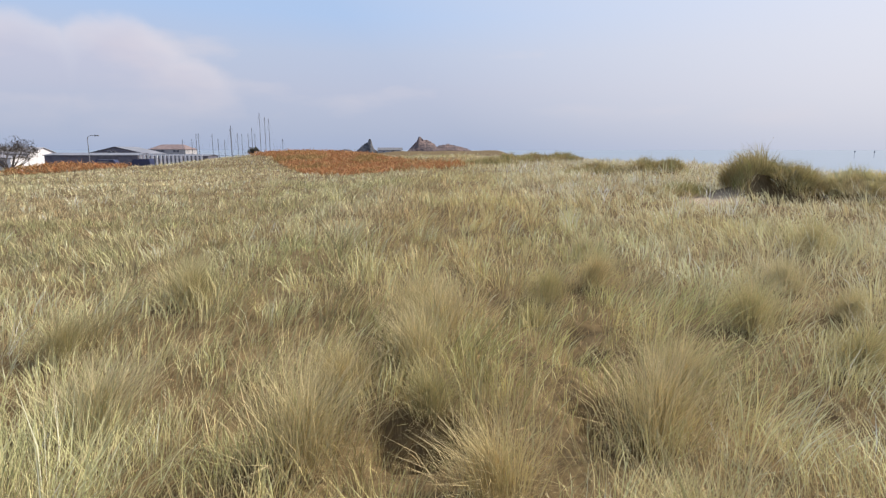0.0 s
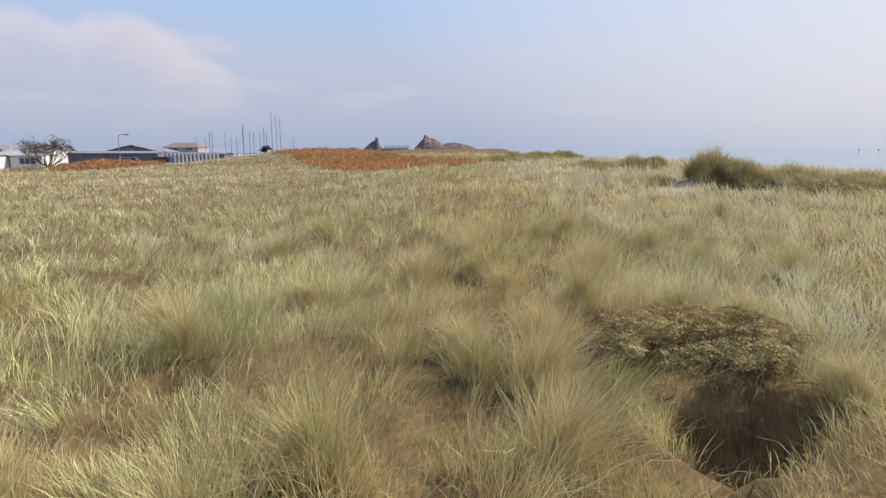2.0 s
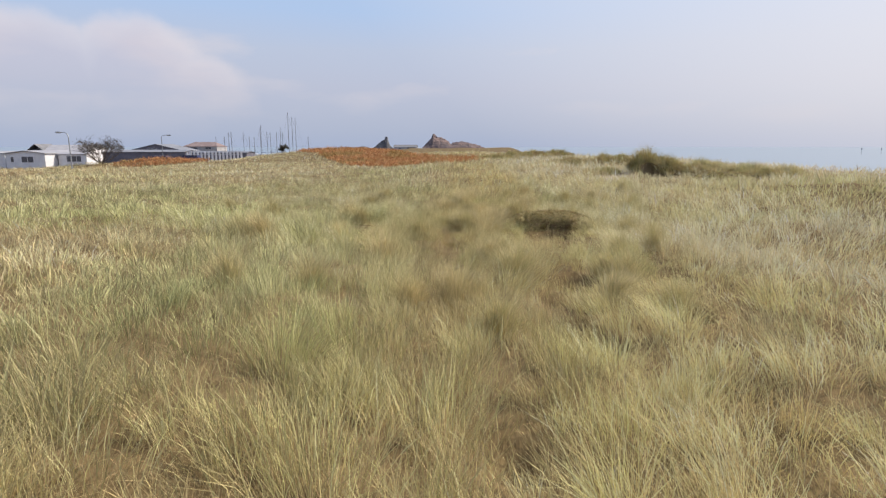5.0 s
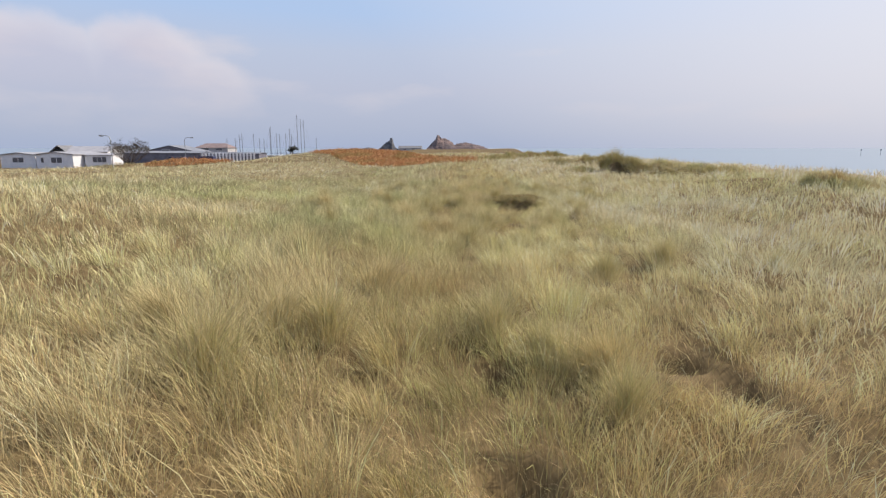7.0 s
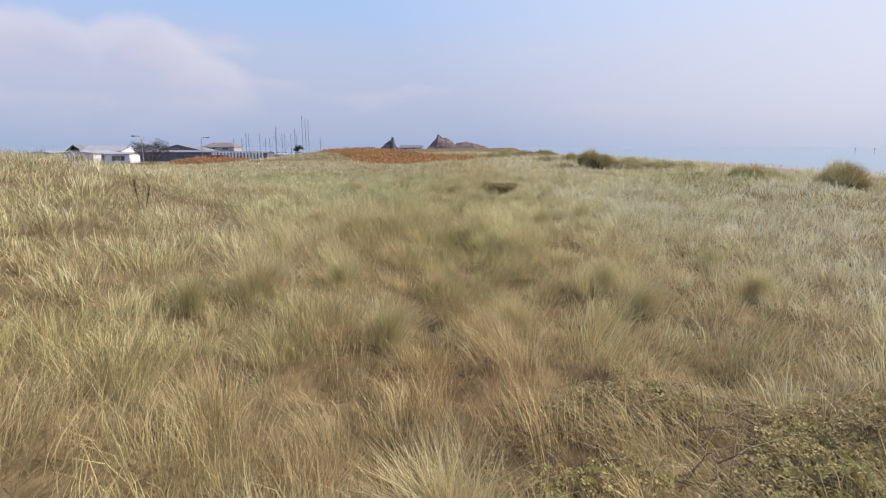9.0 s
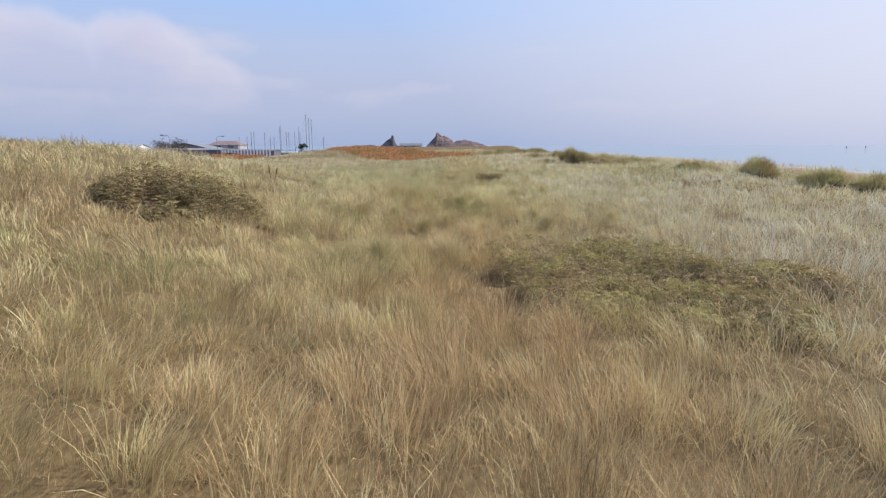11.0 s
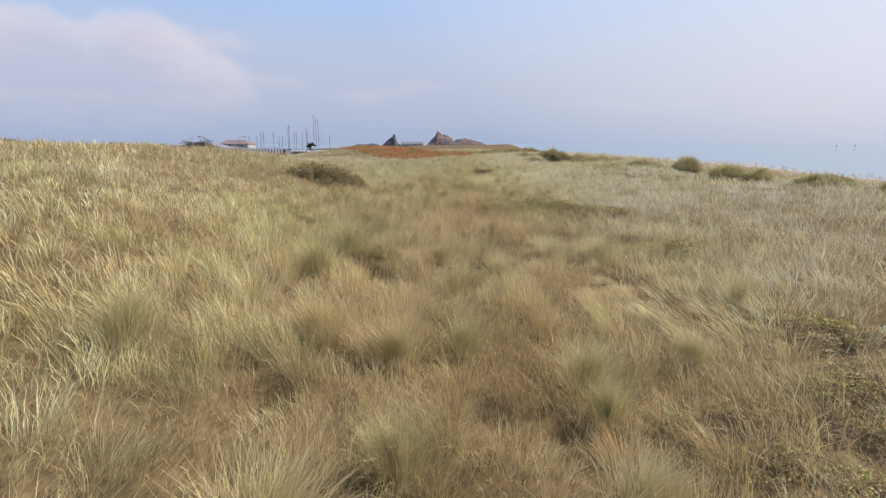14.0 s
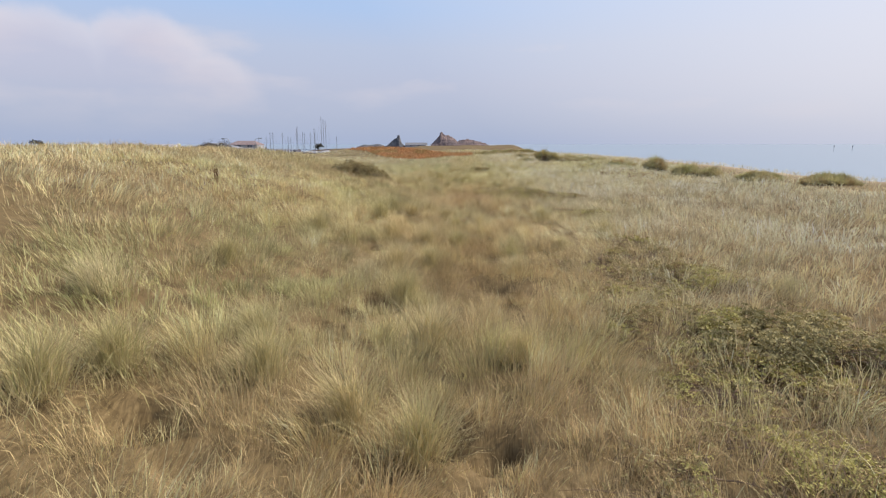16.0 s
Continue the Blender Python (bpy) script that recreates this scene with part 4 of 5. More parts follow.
house("long_shed", -92, -70.5, 128, 135, 0.75, 1.25, "x", M_WALLDARK, M_GREYROOF, "long low dark shed with a flat-pitched grey roof", "shed")
house("store_building", -70, -55.5, 131, 137, 0.55, 0.85, "x", M_WALLDARK, M_GREYROOF, "low dark store building behind a white railing", "shed")
house("farmhouse", -45.6, -28.9, 387, 395, 1.6, 3.4, "x", M_WALLGREY, M_SLATE, "distant low cottage row with dark slate roof", "house", wins=((-42, -40, 0.4, 1.3, 1), (-36, -34, 0.4, 1.3, 1)))

# white railing in front of the store
rail = thing("white_railing", (-63, 128.4, float(soil(-63, 128.4))), "white-painted railing with broad square posts", "railing")
rz0 = rail.location.z
part("top_rail", block(-7.3, 7.3, -0.08, 0.08, 0.82 - rz0, 0.95 - rz0, bevel=0.02), M_WHITE, rail)
part("lower_rail", block(-7.3, 7.3, -0.06, 0.06, 0.05 - rz0, 0.15 - rz0, bevel=0.02), M_WHITE, rail)
post_me = None
for i in range(16):
    if post_me is None:
        p0 = part("post", block(-0.22, 0.22, -0.09, 0.07, -0.1, 0.81 - rz0, bevel=0.02), M_WHITE, rail)
        post_me = p0.data
    else:
        p0 = new("post", post_me)
        p0.parent = rail
    p0.location.x = -7.1 + i * 14.2 / 15


def van(at, rz):
    t = thing("parked_van", at, "dark navy blue parked van with side windows", "van", rz=rz)
    bm = bmesh.new()
    prof = ((-2.4, 0.35), (2.4, 0.35), (2.4, 0.95), (1.75, 1.1), (1.25, 1.85), (-2.3, 1.9), (-2.42, 1.2))
    lo = [bm.verts.new((x, -0.9, z)) for x, z in prof]
    hi = [bm.verts.new((x, 0.9, z)) for x, z in prof]
    bm.faces.new(lo)
    bm.faces.new(hi[::-1])
    for i in range(len(prof)):
        j = (i + 1) % len(prof)
        bm.faces.new((lo[j], lo[i], hi[i], hi[j]))
    bmesh.ops.bevel(bm, geom=list(bm.edges), offset=0.06, segments=2, affect="EDGES")
    body = part("body", bm, M_NAVY, t)
    for a, b in ((-2.0, -0.9), (-0.75, 0.35)):
        part("side_window", block(a, b, -0.915, -0.905, 1.2, 1.7), M_GLASS, body)
    for wx in (-1.5, 1.55):
        for wy in (-0.8, 0.8):
            bm = bmesh.new()
            bmesh.ops.create_cone(bm, cap_ends=True, segments=20, radius1=0.34, radius2=0.34, depth=0.2, matrix=pose(wx, wy, 0.34, 90, 0, 0))
            w = part("wheel", bm, M_BLACK, t)
            bm = bmesh.new()
            bmesh.ops.create_cone(bm, cap_ends=True, segments=16, radius1=0.2, radius2=0.16, depth=0.03, matrix=pose(wx, wy * 1.14, 0.34, 90 if wy < 0 else -90, 0, 0))
            part("rim", bm, M_STEEL, w)
    return t


v0 = van((-70.5, 117, float(soil(-70.5, 117))), 4)
copy_thing(v0, pose(-64.8, 119, float(soil(-64.8, 119)), 0, 0, 176))


def street_lamp(x, y, top, arm):
    z = float(soil(x, y))
    t = thing("street_lamp", (x, y, z), "grey steel street lamp with a curved arm", "street lamp", "street lamps")
    h_ = top - z
    bm = bmesh.new()
    pts = [(0, 0, -0.1), (0, 0, 0.9), (0, 0, h_ - 0.5), (arm * 0.12, 0, h_ - 0.12), (arm * 0.45, 0, h_), (arm * 1.0, 0, h_ + 0.03)]
    tube(bm, pts, [0.075, 0.07, 0.05, 0.045, 0.04, 0.035], 8)
    part("column", bm, M_STEEL, t)
    bm = bmesh.new()
    tube(bm, [(0, 0, 0), (0, 0, 0.9)], [0.11, 0.10], 10)
    part("base", bm, M_STEEL, t)
    x0, x1 = sorted((arm * 0.95, arm * 1.6))
    head = part("lamp_head", block(x0, x1, -0.12, 0.12, h_ - 0.06, h_ + 0.09, bevel=0.04), M_STEEL, t)
    part("lens", block(x0 + 0.08, x1 - 0.06, -0.09, 0.09, h_ - 0.085, h_ - 0.062), M_GLASS, head)


street_lamp(-48.0, 75.3, 3.85, 1.0)
street_lamp(-40.4, 43.0, 3.5, -0.8)


def sailing_boat(size):
    """A laid-up yacht; size is its mast's height over the hull."""
    L = 0.36 * size + 2.2
    t = thing("sailing_boat", (0, 0, 0), "white-hulled sailing boat laid up ashore with bare mast", "boat", "boats in the boat park")
    bm = bmesh.new()
    rings = []
    for i in range(9):
        u = i / 8
        w = 0.17 * L * (math.sin(math.pi * (0.12 + 0.88 * u) * 0.98) ** 0.6) if u < 0.99 else 0.02
        sheer = 0.95 + 0.25 * (u - 0.4) ** 2
        keel = 0.30 + 0.45 * max(0, u - 0.6) ** 2 * 4
        y = (u - 0.5) * L
        rings.append([bm.verts.new((s * w * k, y, z)) for s, k, z in ((-1, 1, sheer), (-1, 0.85, (sheer + keel) / 2), (0, 0, keel), (1, 0.85, (sheer + keel) / 2), (1, 1, sheer))])
    for a, b in zip(rings, rings[1:]):
        for j in range(4):
            bm.faces.new((a[j], a[j + 1], b[j + 1], b[j]))
        bm.faces.new((a[4], a[0], b[0], b[4]))
    bm.faces.new(rings[0])
    bm.faces.new(rings[-1][::-1])
    part("hull", bm, M_HULL, t)
    part("cradle", block(-0.5, 0.5, -0.6, 0.6, -0.15, 0.36, bevel=0.03), M_WALLDARK, t)
    part("cabin", block(-0.09 * L, 0.09 * L, -0.12 * L, 0.14 * L, 0.9, 1.25, bevel=0.08), M_HULL, t)
    bm = bmesh.new()
    tube(bm, [(0, 0.05 * L, 0.9), (0, 0.05 * L, 0.9 + size * 0.6), (0, 0.05 * L, 0.9 + size)], [0.095, 0.09, 0.065], 8)
    mast = part("mast", bm, M_MAST, t, "bare aluminium mast")
    for hgt in (0.45, 0.72):
        part("spreader", block(-0.07 * L, 0.07 * L, 0.05 * L - 0.03, 0.05 * L + 0.03, 0.9 + size * hgt, 0.94 + size * hgt), M_MAST, mast)
    bm = bmesh.new()
    tube(bm, [(0, 0.03 * L, 1.75), (0, -0.36 * L, 1.8)], [0.06, 0.05], 6)
    part("boom", bm, M_NAVY, t, "boom with dark blue sail cover")
    for ends in (((0, 0.5 * L, 1.1), (0, 0.05 * L, 0.9 + size)), ((0, -0.5 * L, 1.0), (0, 0.05 * L, 0.9 + size))):
        bm = bmesh.new()
        tube(bm, ends, [0.014, 0.014], 4)
        part("stay", bm, M_MAST, t)
    return t


boats = {s: sailing_boat(s) for s in (6.6, 8.4, 10.2, 11.0, 14.0, 15.0)}
first = dict(boats)
BOATS = ((-60.0, 184.5, 15.0, 80), (-62.0, 196.0, 14.0, 95), (-62.9, 203.5, 14.0, 70), (-73.2, 193.8, 11.0, 100), (-74.6, 196.5, 10.2, 60), (-70.4, 192.0, 8.4, 85),
         (-72.2, 201.0, 8.4, 90), (-68.2, 196.0, 8.4, 80), (-66.8, 199.0, 8.4, 100), (-64.4, 189.0, 10.2, 75), (-80.8, 196.0, 8.4, 95), (-83.4, 191.0, 8.4, 80),
         (-86.0, 195.0, 8.4, 110), (-89.0, 198.0, 6.6, 92), (-78.6, 201.0, 6.6, 70), (-76.4, 190.0, 6.6, 90), (-92.8, 199.0, 6.6, 85), (-57.0, 199.0, 6.6, 100))
for i, (x, y, s, rz) in enumerate(BOATS):
    m = pose(x, y, float(soil(x, y)) + 0.12, 0, 0.6 * math.sin(i * 2.1), rz)
    if first.get(s):
        first.pop(s).matrix_world = m
    else:
        copy_thing(boats[s], m)


def branching(bm, rnd, start, heading, length, radius, depth, tips):
    """Tapered limbs that fork, recording the twig ends."""
    p, d = Vector(start), Vector(heading).normalized()
    pts, rad = [p.copy()], [radius]
    for i in range(3):
        d = (d + Vector((rnd.uniform(-.22, .22), rnd.uniform(-.22, .22), rnd.uniform(-.05, .2)))).normalized()
        p = p + d * length / 3
        pts.append(p.copy())
        rad.append(radius * (1 - 0.16 * (i + 1)))
    tube(bm, pts, rad, 5)
    if depth == 0:
        tips.append((p.copy(), d.copy()))
        return
    for _ in range(3):
        nd = (d + Vector((rnd.uniform(-.75, .75), rnd.uniform(-.75, .75), rnd.uniform(-.15, .6)))).normalized()
        branching(bm, rnd, pts[rnd.choice((2, 3))], nd, length * rnd.uniform(0.62, 0.85), rad[-1] * 0.72, depth - 1, tips)


def leaf_mesh(name, pos, normal, size, cols, rs):
    """Folded ovate leaves: four corners and two faces each."""
    n = len(pos)
    spin = rs.normal(0, 1, (n, 3))
    along = unit(np.cross(normal, spin))
    side = np.cross(normal, along)
    s = size[:, None]
    v = np.stack([pos - along * s, pos - side * s * 0.55 + normal * s * 0.22, pos + along * s, pos + side * s * 0.55 + normal * s * 0.22], 1).reshape(-1, 3)
    k = np.arange(n)[:, None] * 4
    idx = np.concatenate([k + np.array([[0, 2, 1]]), k + np.array([[0, 3, 2]])], 1).ravel()
    me = raw_mesh(name, v, idx, np.arange(2 * n) * 3, False)
    colour_attr(me, np.repeat(cols, 4, 0))
    return me


def bush(name, at, height, spread, limbs, label, category, leaf=0.09, per_tip=10, seed=3, tone=(0.07, 0.07, 0.06)):
    rnd, rs = random.Random(seed), np.random.default_rng(seed)
    t = thing(name, at, label, category)
    bm, tips = bmesh.new(), []
    for i in range(limbs):
        a = 2 * math.pi * i / limbs + rnd.uniform(-.3, .3)
        branching(bm, rnd, (0.1 * math.cos(a), 0.1 * math.sin(a), -0.1), (spread * math.cos(a), spread * math.sin(a), rnd.uniform(0.6, 1.3)), height * 0.42, 0.075, 3, tips)
    part("limb_frame", bm, M_BARK, t)
    pos = np.array([tuple(p) for p, d in tips])
    pos = np.repeat(pos, per_tip, 0) + rs.normal(0, 0.17, (len(pos) * per_tip, 3))
    nrm = unit(rs.normal(0, 1, pos.shape) + np.array((0.2, 0, 0.5)))
    cols = np.array(tone) * rs.uniform(0.6, 1.6, (len(pos), 1))
    me = leaf_mesh("foliage", pos, nrm, rs.uniform(0.6, 1.2, len(pos)) * leaf, cols, rs)
    me.materials.append(M_LEAF)
    lv = new("foliage", me)
    lv.parent = t
    return t


bush("wind_bent_shrub", (-54.3, 69.2, float(soil(-54.3, 69.2))), 3.9, 1.5, 18, "dark wind-bent shrub with open twiggy crown", "shrub", per_tip=7, tone=(0.10, 0.09, 0.085))
bush("small_tree", (-57.6, 168.5, float(soil(-57.6, 168.5))), 4.2, 0.3, 3, "small dark windswept tree beside the boats", "tree", leaf=0.2, per_tip=14, seed=9)
bush("slender_tree", (-116.4, 97.2, float(soil(-116.4, 97.2))), 5.3, 0.16, 2, "slender dark tree standing alone inland", "tree", leaf=0.22, per_tip=16, seed=12)


def outcrop(name, x0, x1, y, depth, prof, mat, label, seed):
    """A rocky crag: a crest line across, falling away to front and back, broken into ledges."""
    xs, ys = np.linspace(x0, x1, 90), np.linspace(-1, 1, 40)
    X, V = np.meshgrid(xs, ys)
    crest = np.interp(X + 0.5 * (vnoise(X, V * depth, 2.5, seed) - 0.5), [p[0] for p in prof], [p[1] for p in prof])
    size = max(p[1] for p in prof) - prof[0][1]
    fall = np.clip(1 - np.abs(V) ** 1.3, 0, 1)
    Z = prof[0][1] - 1 + (crest - prof[0][1] + 1) * fall ** 0.8 + size * 0.10 * (vnoise(X, V * depth, 2.2, seed + 1) - 0.5) * fall + size * 0.08 * (vnoise(X, V * depth, 0.9, seed + 2) - 0.5) * fall
    step = size / 9
    Z = Z * 0.6 + np.round(Z / step) * step * 0.4
    v = np.stack([X, V * depth + y + 0.8 * (vnoise(X, Z, 1.5, seed + 4) - 0.5), Z], -1).reshape(-1, 3)
    i, j = np.meshgrid(np.arange(89), np.arange(39))
    b = (j * 90 + i).ravel()
    q = np.stack([b, b + 1, b + 91, b + 90], 1)
    me = raw_mesh(name, v, q.ravel(), np.arange(len(q)) * 4, False)
    me.materials.append(mat)
    return tagged(new(name, me), label, "rock")


outcrop("rock_outcrop", -61.5, -46, 391, 6, ((-61.5, 0.2), (-58.2, 3.6), (-55.6, 5.6), (-53.8, 6.6), (-52.5, 6.9), (-52.0, 9.0), (-50.4, 9.2), (-49.9, 6.2), (-48.6, 3.2), (-46, 0.4)), M_DARKROCK, "dark pointed rock crag on the headland", 70)
outcrop("rock_outcrop", -37, 34, 596, 16, ((-37, 1.0), (-31, 7.5), (-27.5, 11), (-25.6, 16.4), (-23, 14.2), (-12, 9.5), (-6.5, 5.2), (-3, 6.6), (4, 7.4), (14, 6.0), (24, 3.0), (34, -1.0)), M_ROCK, "large reddish-grey rock crag with jagged crest", 80)
outcrop("rock_mound", -84, -62, 391, 5, ((-84, 0.4), (-79, 1.9), (-74, 1.4), (-69, 2.4), (-65, 1.9), (-62, 0.5)), M_DARKROCK, "low dark mound of boulders on the headland", 90)

# beacons standing in the sea
for x, y in ((276.4, 372.9), (292.0, 376.0)):
    t = thing("sea_beacon", (x, y, SEA_LEVEL), "slender post beacon with dark top mark in the sea", "beacon")
    bm = bmesh.new()
    tube(bm, [(0, 0, -2), (0, 0, 3.6)], [0.10, 0.09], 10)
    # post coloured pale so that it fades as if in haze
    part("post", bm, M_WALLGREY, t)
    part("top_mark", block(-0.24, 0.24, -0.24, 0.24, 3.4, 4.7, bevel=0.1), M_WALLDARK, t)

# tall marram on the hummocks along the dune edge
for i, (hx, hy, rx, ry, hh, gl, gg) in enumerate(HUMMOCKS):
    rs = np.random.default_rng(100 + i)
    n = int((2600 * rx * ry + 900) * np.clip(20 / max(hy, 18), 0.35, 1))
    a, r = rs.uniform(0, 2 * math.pi, n), np.sqrt(rs.random(n)) * 1.1
    x, y = hx + np.cos(a) * r * rx, hy + np.sin(a) * r * ry
    ok = rs.random(n) < cover(x, y)
    if i == 0:
        # wind-scoured hole at the foot of the tallest clump
        ok &= ~((y < hy - 0.35) & (np.abs(x - hx - 0.05) < 0.5))
    a, r, x, y, n = a[ok], r[ok], x[ok], y[ok], int(ok.sum())
    out = np.stack([np.cos(a), np.sin(a)], 1) * r[:, None]
    lump = vnoise(x, y, 0.38, 200 + i)
    lean = out * 0.35 + np.stack([vnoise(x, y, 0.5, 220 + i) - 0.5, vnoise(x, y, 0.5, 240 + i) - 0.5], 1) * 0.9 + rs.normal(0, 0.18, (n, 2))
    length = gl * (0.55 + 0.6 * lump) * rs.uniform(0.65, 1.15, n) * np.clip(1.15 - 0.45 * r, 0.5, 1)
    g = np.clip(0.38 + 0.8 * (vnoise(x, y, 0.6, 260 + i) - 0.5) + rs.normal(0, 0.2, n), 0, 1)[:, None]
    wet, dry = GREEN * (1 - gg) + SAGE * gg, STRAW * (1 - gg) + PALE * gg
    ru = np.clip(1.2 * (vnoise(x, y, 0.5, 280 + i) - 0.45), 0, 0.6)[:, None]
    cols = ((wet * g + dry * 0.9 * (1 - g)) * (1 - ru) + RUSSET * 0.8 * ru) * rs.uniform(0.6, 1.1, (n, 1)) * (1.12 if gg >= 0.4 else 1.05 if hy > 25 else 1.0)
    d = max(hy, abs(hx) / 0.8)
    t = grass_object("marram_hummock", np.stack([x, y, soil(x, y) - 0.01], 1), unit(np.concatenate([lean, np.ones((n, 1))], 1)),
                     unit(np.concatenate([lean * 2.0 + rs.normal(0, 0.2, (n, 2)), rs.uniform(0.4, 1, (n, 1))], 1)), length,
                     0.0040 * (d / 2.3) ** 0.70 * rs.uniform(0.7, 1.3, n), rs.uniform(0, math.pi, n), cols, M_GRASS)
    tagged(t, "olive-green clump of tall marram on a sand hummock" if gg < 0.5 else "grey-green clump of marram on a low sand hummock", "grass clump", "hummocks along the dune edge")


def bramble(i, bx, by, rx, ry, hh, thick, overhang=False):
    """A low bramble thicket: a lumpy shell of small leaves over arching stems."""
    rs, rnd = np.random.default_rng(300 + i), random.Random(300 + i)
    z0 = float(soil(bx, by))
    t = thing("bramble_bush", (bx, by, z0), "low tangled bramble thicket with small green and yellowing leaves", "bramble", "brambles among the grass")
    far = np.clip(near_dist(bx, by) / 3.0, 1, 4)
    upright = bx < -4
    n = int(math.pi * rx * ry * (3600 if overhang else 3500 if upright else 1000 + 2000 * thick) / far)
    a, r = rs.uniform(0, 2 * math.pi, n), np.sqrt(rs.random(n)) * (1 + 0.12 * rs.normal(0, 1, n)) * (1 if overhang or upright else 1.2)
    x, y = np.cos(a) * r * rx, np.sin(a) * r * ry
    lump = 0.5 * vnoise(x + bx, y + by, 0.42, 310 + i) + 0.5 * vnoise(x + bx, y + by, 0.15, 330 + i)
    top = hh * (np.clip(1 - r ** 3.0, 0.12, 1) * (0.55 + 0.9 * lump) if upright else np.clip(1 - 0.6 * r ** 2, 0.3, 1) * (0.12 + 1.75 * lump))
    under = 1 - (0.95 * rs.random(n) ** 1.2 if upright else 0.8 * rs.random(n) ** 2.0)
    edge = 0.60 + 0.72 * vnoise(np.cos(a) * 2.2 + 5 * i, np.sin(a) * 2.2, 0.6, 350 + i)
    gap = vnoise(x + bx, y + by, 0.34, 360 + i)
    if overhang:
        # a flat mat level with the grass behind it, reaching out over the pit
        front = (y < -0.15 * ry) & (x > -0.85 * rx) & (x < 0.45 * rx)
        top = hh * np.clip(1.0 - 0.35 * r ** 3, 0.4, 1) * (0.72 + 0.55 * lump)
        under = np.where(front, 1 - 0.38 * rs.random(n) ** 1.2, 1 - 0.95 * rs.random(n) ** 1.6)
    flat = np.where(front, float(soil(bx, by + 0.5)), soil(x + bx, y + by)) if overhang else soil(x + bx, y + by)
    z = top * under + 0.03 + (flat - z0)
    ok = (r < edge * (0.98 if overhang else 1.05)) & (gap > (0.42 if overhang else 0.28))
    if not overhang and not upright:
        # ragged mats that fade out among the grass
        ok = (rs.random(n) < smooth(1.25, 0.55, r / (0.55 + 0.45 * edge))) & (gap > 0.33 + 0.12 * (1 - thick) + 0.06 * rs.normal(0, 1, n))
        for hx, hy, hr in HOLLOWS[:11]:
            ok &= np.hypot(x + bx - hx, y + by - hy) > hr * 0.95
    x, y, z, a, r = x[ok], y[ok], z[ok], a[ok], r[ok]
    n = len(x)
    nrm = unit(np.stack([x / rx * 0.5 + 0.15, y / ry * 0.5, np.full(n, 1.0)], 1) + rs.normal(0, 0.42, (n, 3)))
    mix = np.clip(0.5 + 1.3 * (vnoise(x + bx, y + by, 0.5, 320 + i) - 0.5) + rs.normal(0, 0.2, n), 0, 1)[:, None]
    rusty = 0.30 if upright else 0.10
    cols = np.array((0.19, 0.175, 0.072)) * (1 - mix) + np.array((0.47, 0.405, 0.19)) * mix
    cols = cols * (1 - rusty) + np.array((0.21, 0.14, 0.08)) * rusty
    brown = rs.random((n, 1)) < 0.10 + 0.22 * (1 - thick) + 0.3 * (vnoise(x + bx, y + by, 0.8, 340 + i)[:, None] > 0.6)
    cols = np.where(brown, np.array((0.34, 0.25, 0.13)), cols) * rs.uniform(0.62, 1.32, (n, 1))
    fresh = (rs.random(n) < smooth(0.55, 0.8, vnoise(x + bx, y + by, 0.7, 370 + i)) * 0.7)[:, None] & (not overhang and not upright)
    cols = np.where(fresh, np.array((0.43, 0.395, 0.14)) * rs.uniform(0.75, 1.2, (n, 1)), cols)
    cols = cols * (0.88 if upright else 0.92 if overhang else 0.90)
    size = rs.uniform(0.010, 0.020, n) * (1.0 if overhang else 1.05) * far ** 0.6
    spin = rs.uniform(0, 2 * math.pi, n)
    pos, nr, sz, cl = [], [], [], []
    for k2 in range(3):
        w = spin + k2 * 2.1
        off = np.stack([np.cos(w), np.sin(w), np.zeros(n)], 1) * (size * 1.15)[:, None]
        pos.append(np.stack([x, y, z], 1) + off)
        nr.append(unit(nrm + 0.25 * rs.normal(0, 1, (n, 3))))
        sz.append(size)
        cl.append(cols)
    me = leaf_mesh("foliage", np.concatenate(pos), np.concatenate(nr), np.concatenate(sz), np.concatenate(cl), rs)
    me.materials.append(M_LEAF)
    lv = new("foliage", me)
    lv.parent = t
    bm = bmesh.new()
    for _ in range(int((55 if overhang else 44) * rx * ry) + 12):
        a0, l = rnd.uniform(0, 6.28), rnd.uniform(0.4, 0.9)
        r0 = rnd.random() ** 0.5 * 0.85
        px, py = math.cos(a0) * r0 * rx, math.sin(a0) * r0 * ry
        dx, dy = rnd.gauss(0, 1), rnd.gauss(0, 1)
        q = math.hypot(dx, dy) + 0.01
        dx, dy = dx / q * l, dy / q * l
        hz = hh * rnd.uniform(0.5, 1.15) * max(0.3, 1 - r0 ** 2)
        pts = []
        for k2 in range(6):
            u = k2 / 5
            xx, yy = px + dx * u, py + dy * u
            pts.append((xx, yy, float(soil(xx + bx, yy + by)) - z0 + hz * math.sin(0.15 + 2.6 * u) * 1.0))
        tube(bm, pts, [0.006, 0.0055, 0.005, 0.004, 0.0035, 0.002], 4)
    part("stem_tangle", bm, M_STEM, t, "thin brown arching stems")


for i, b in enumerate(BRAMBLES):
    bramble(i, *b, overhang=i == 0)


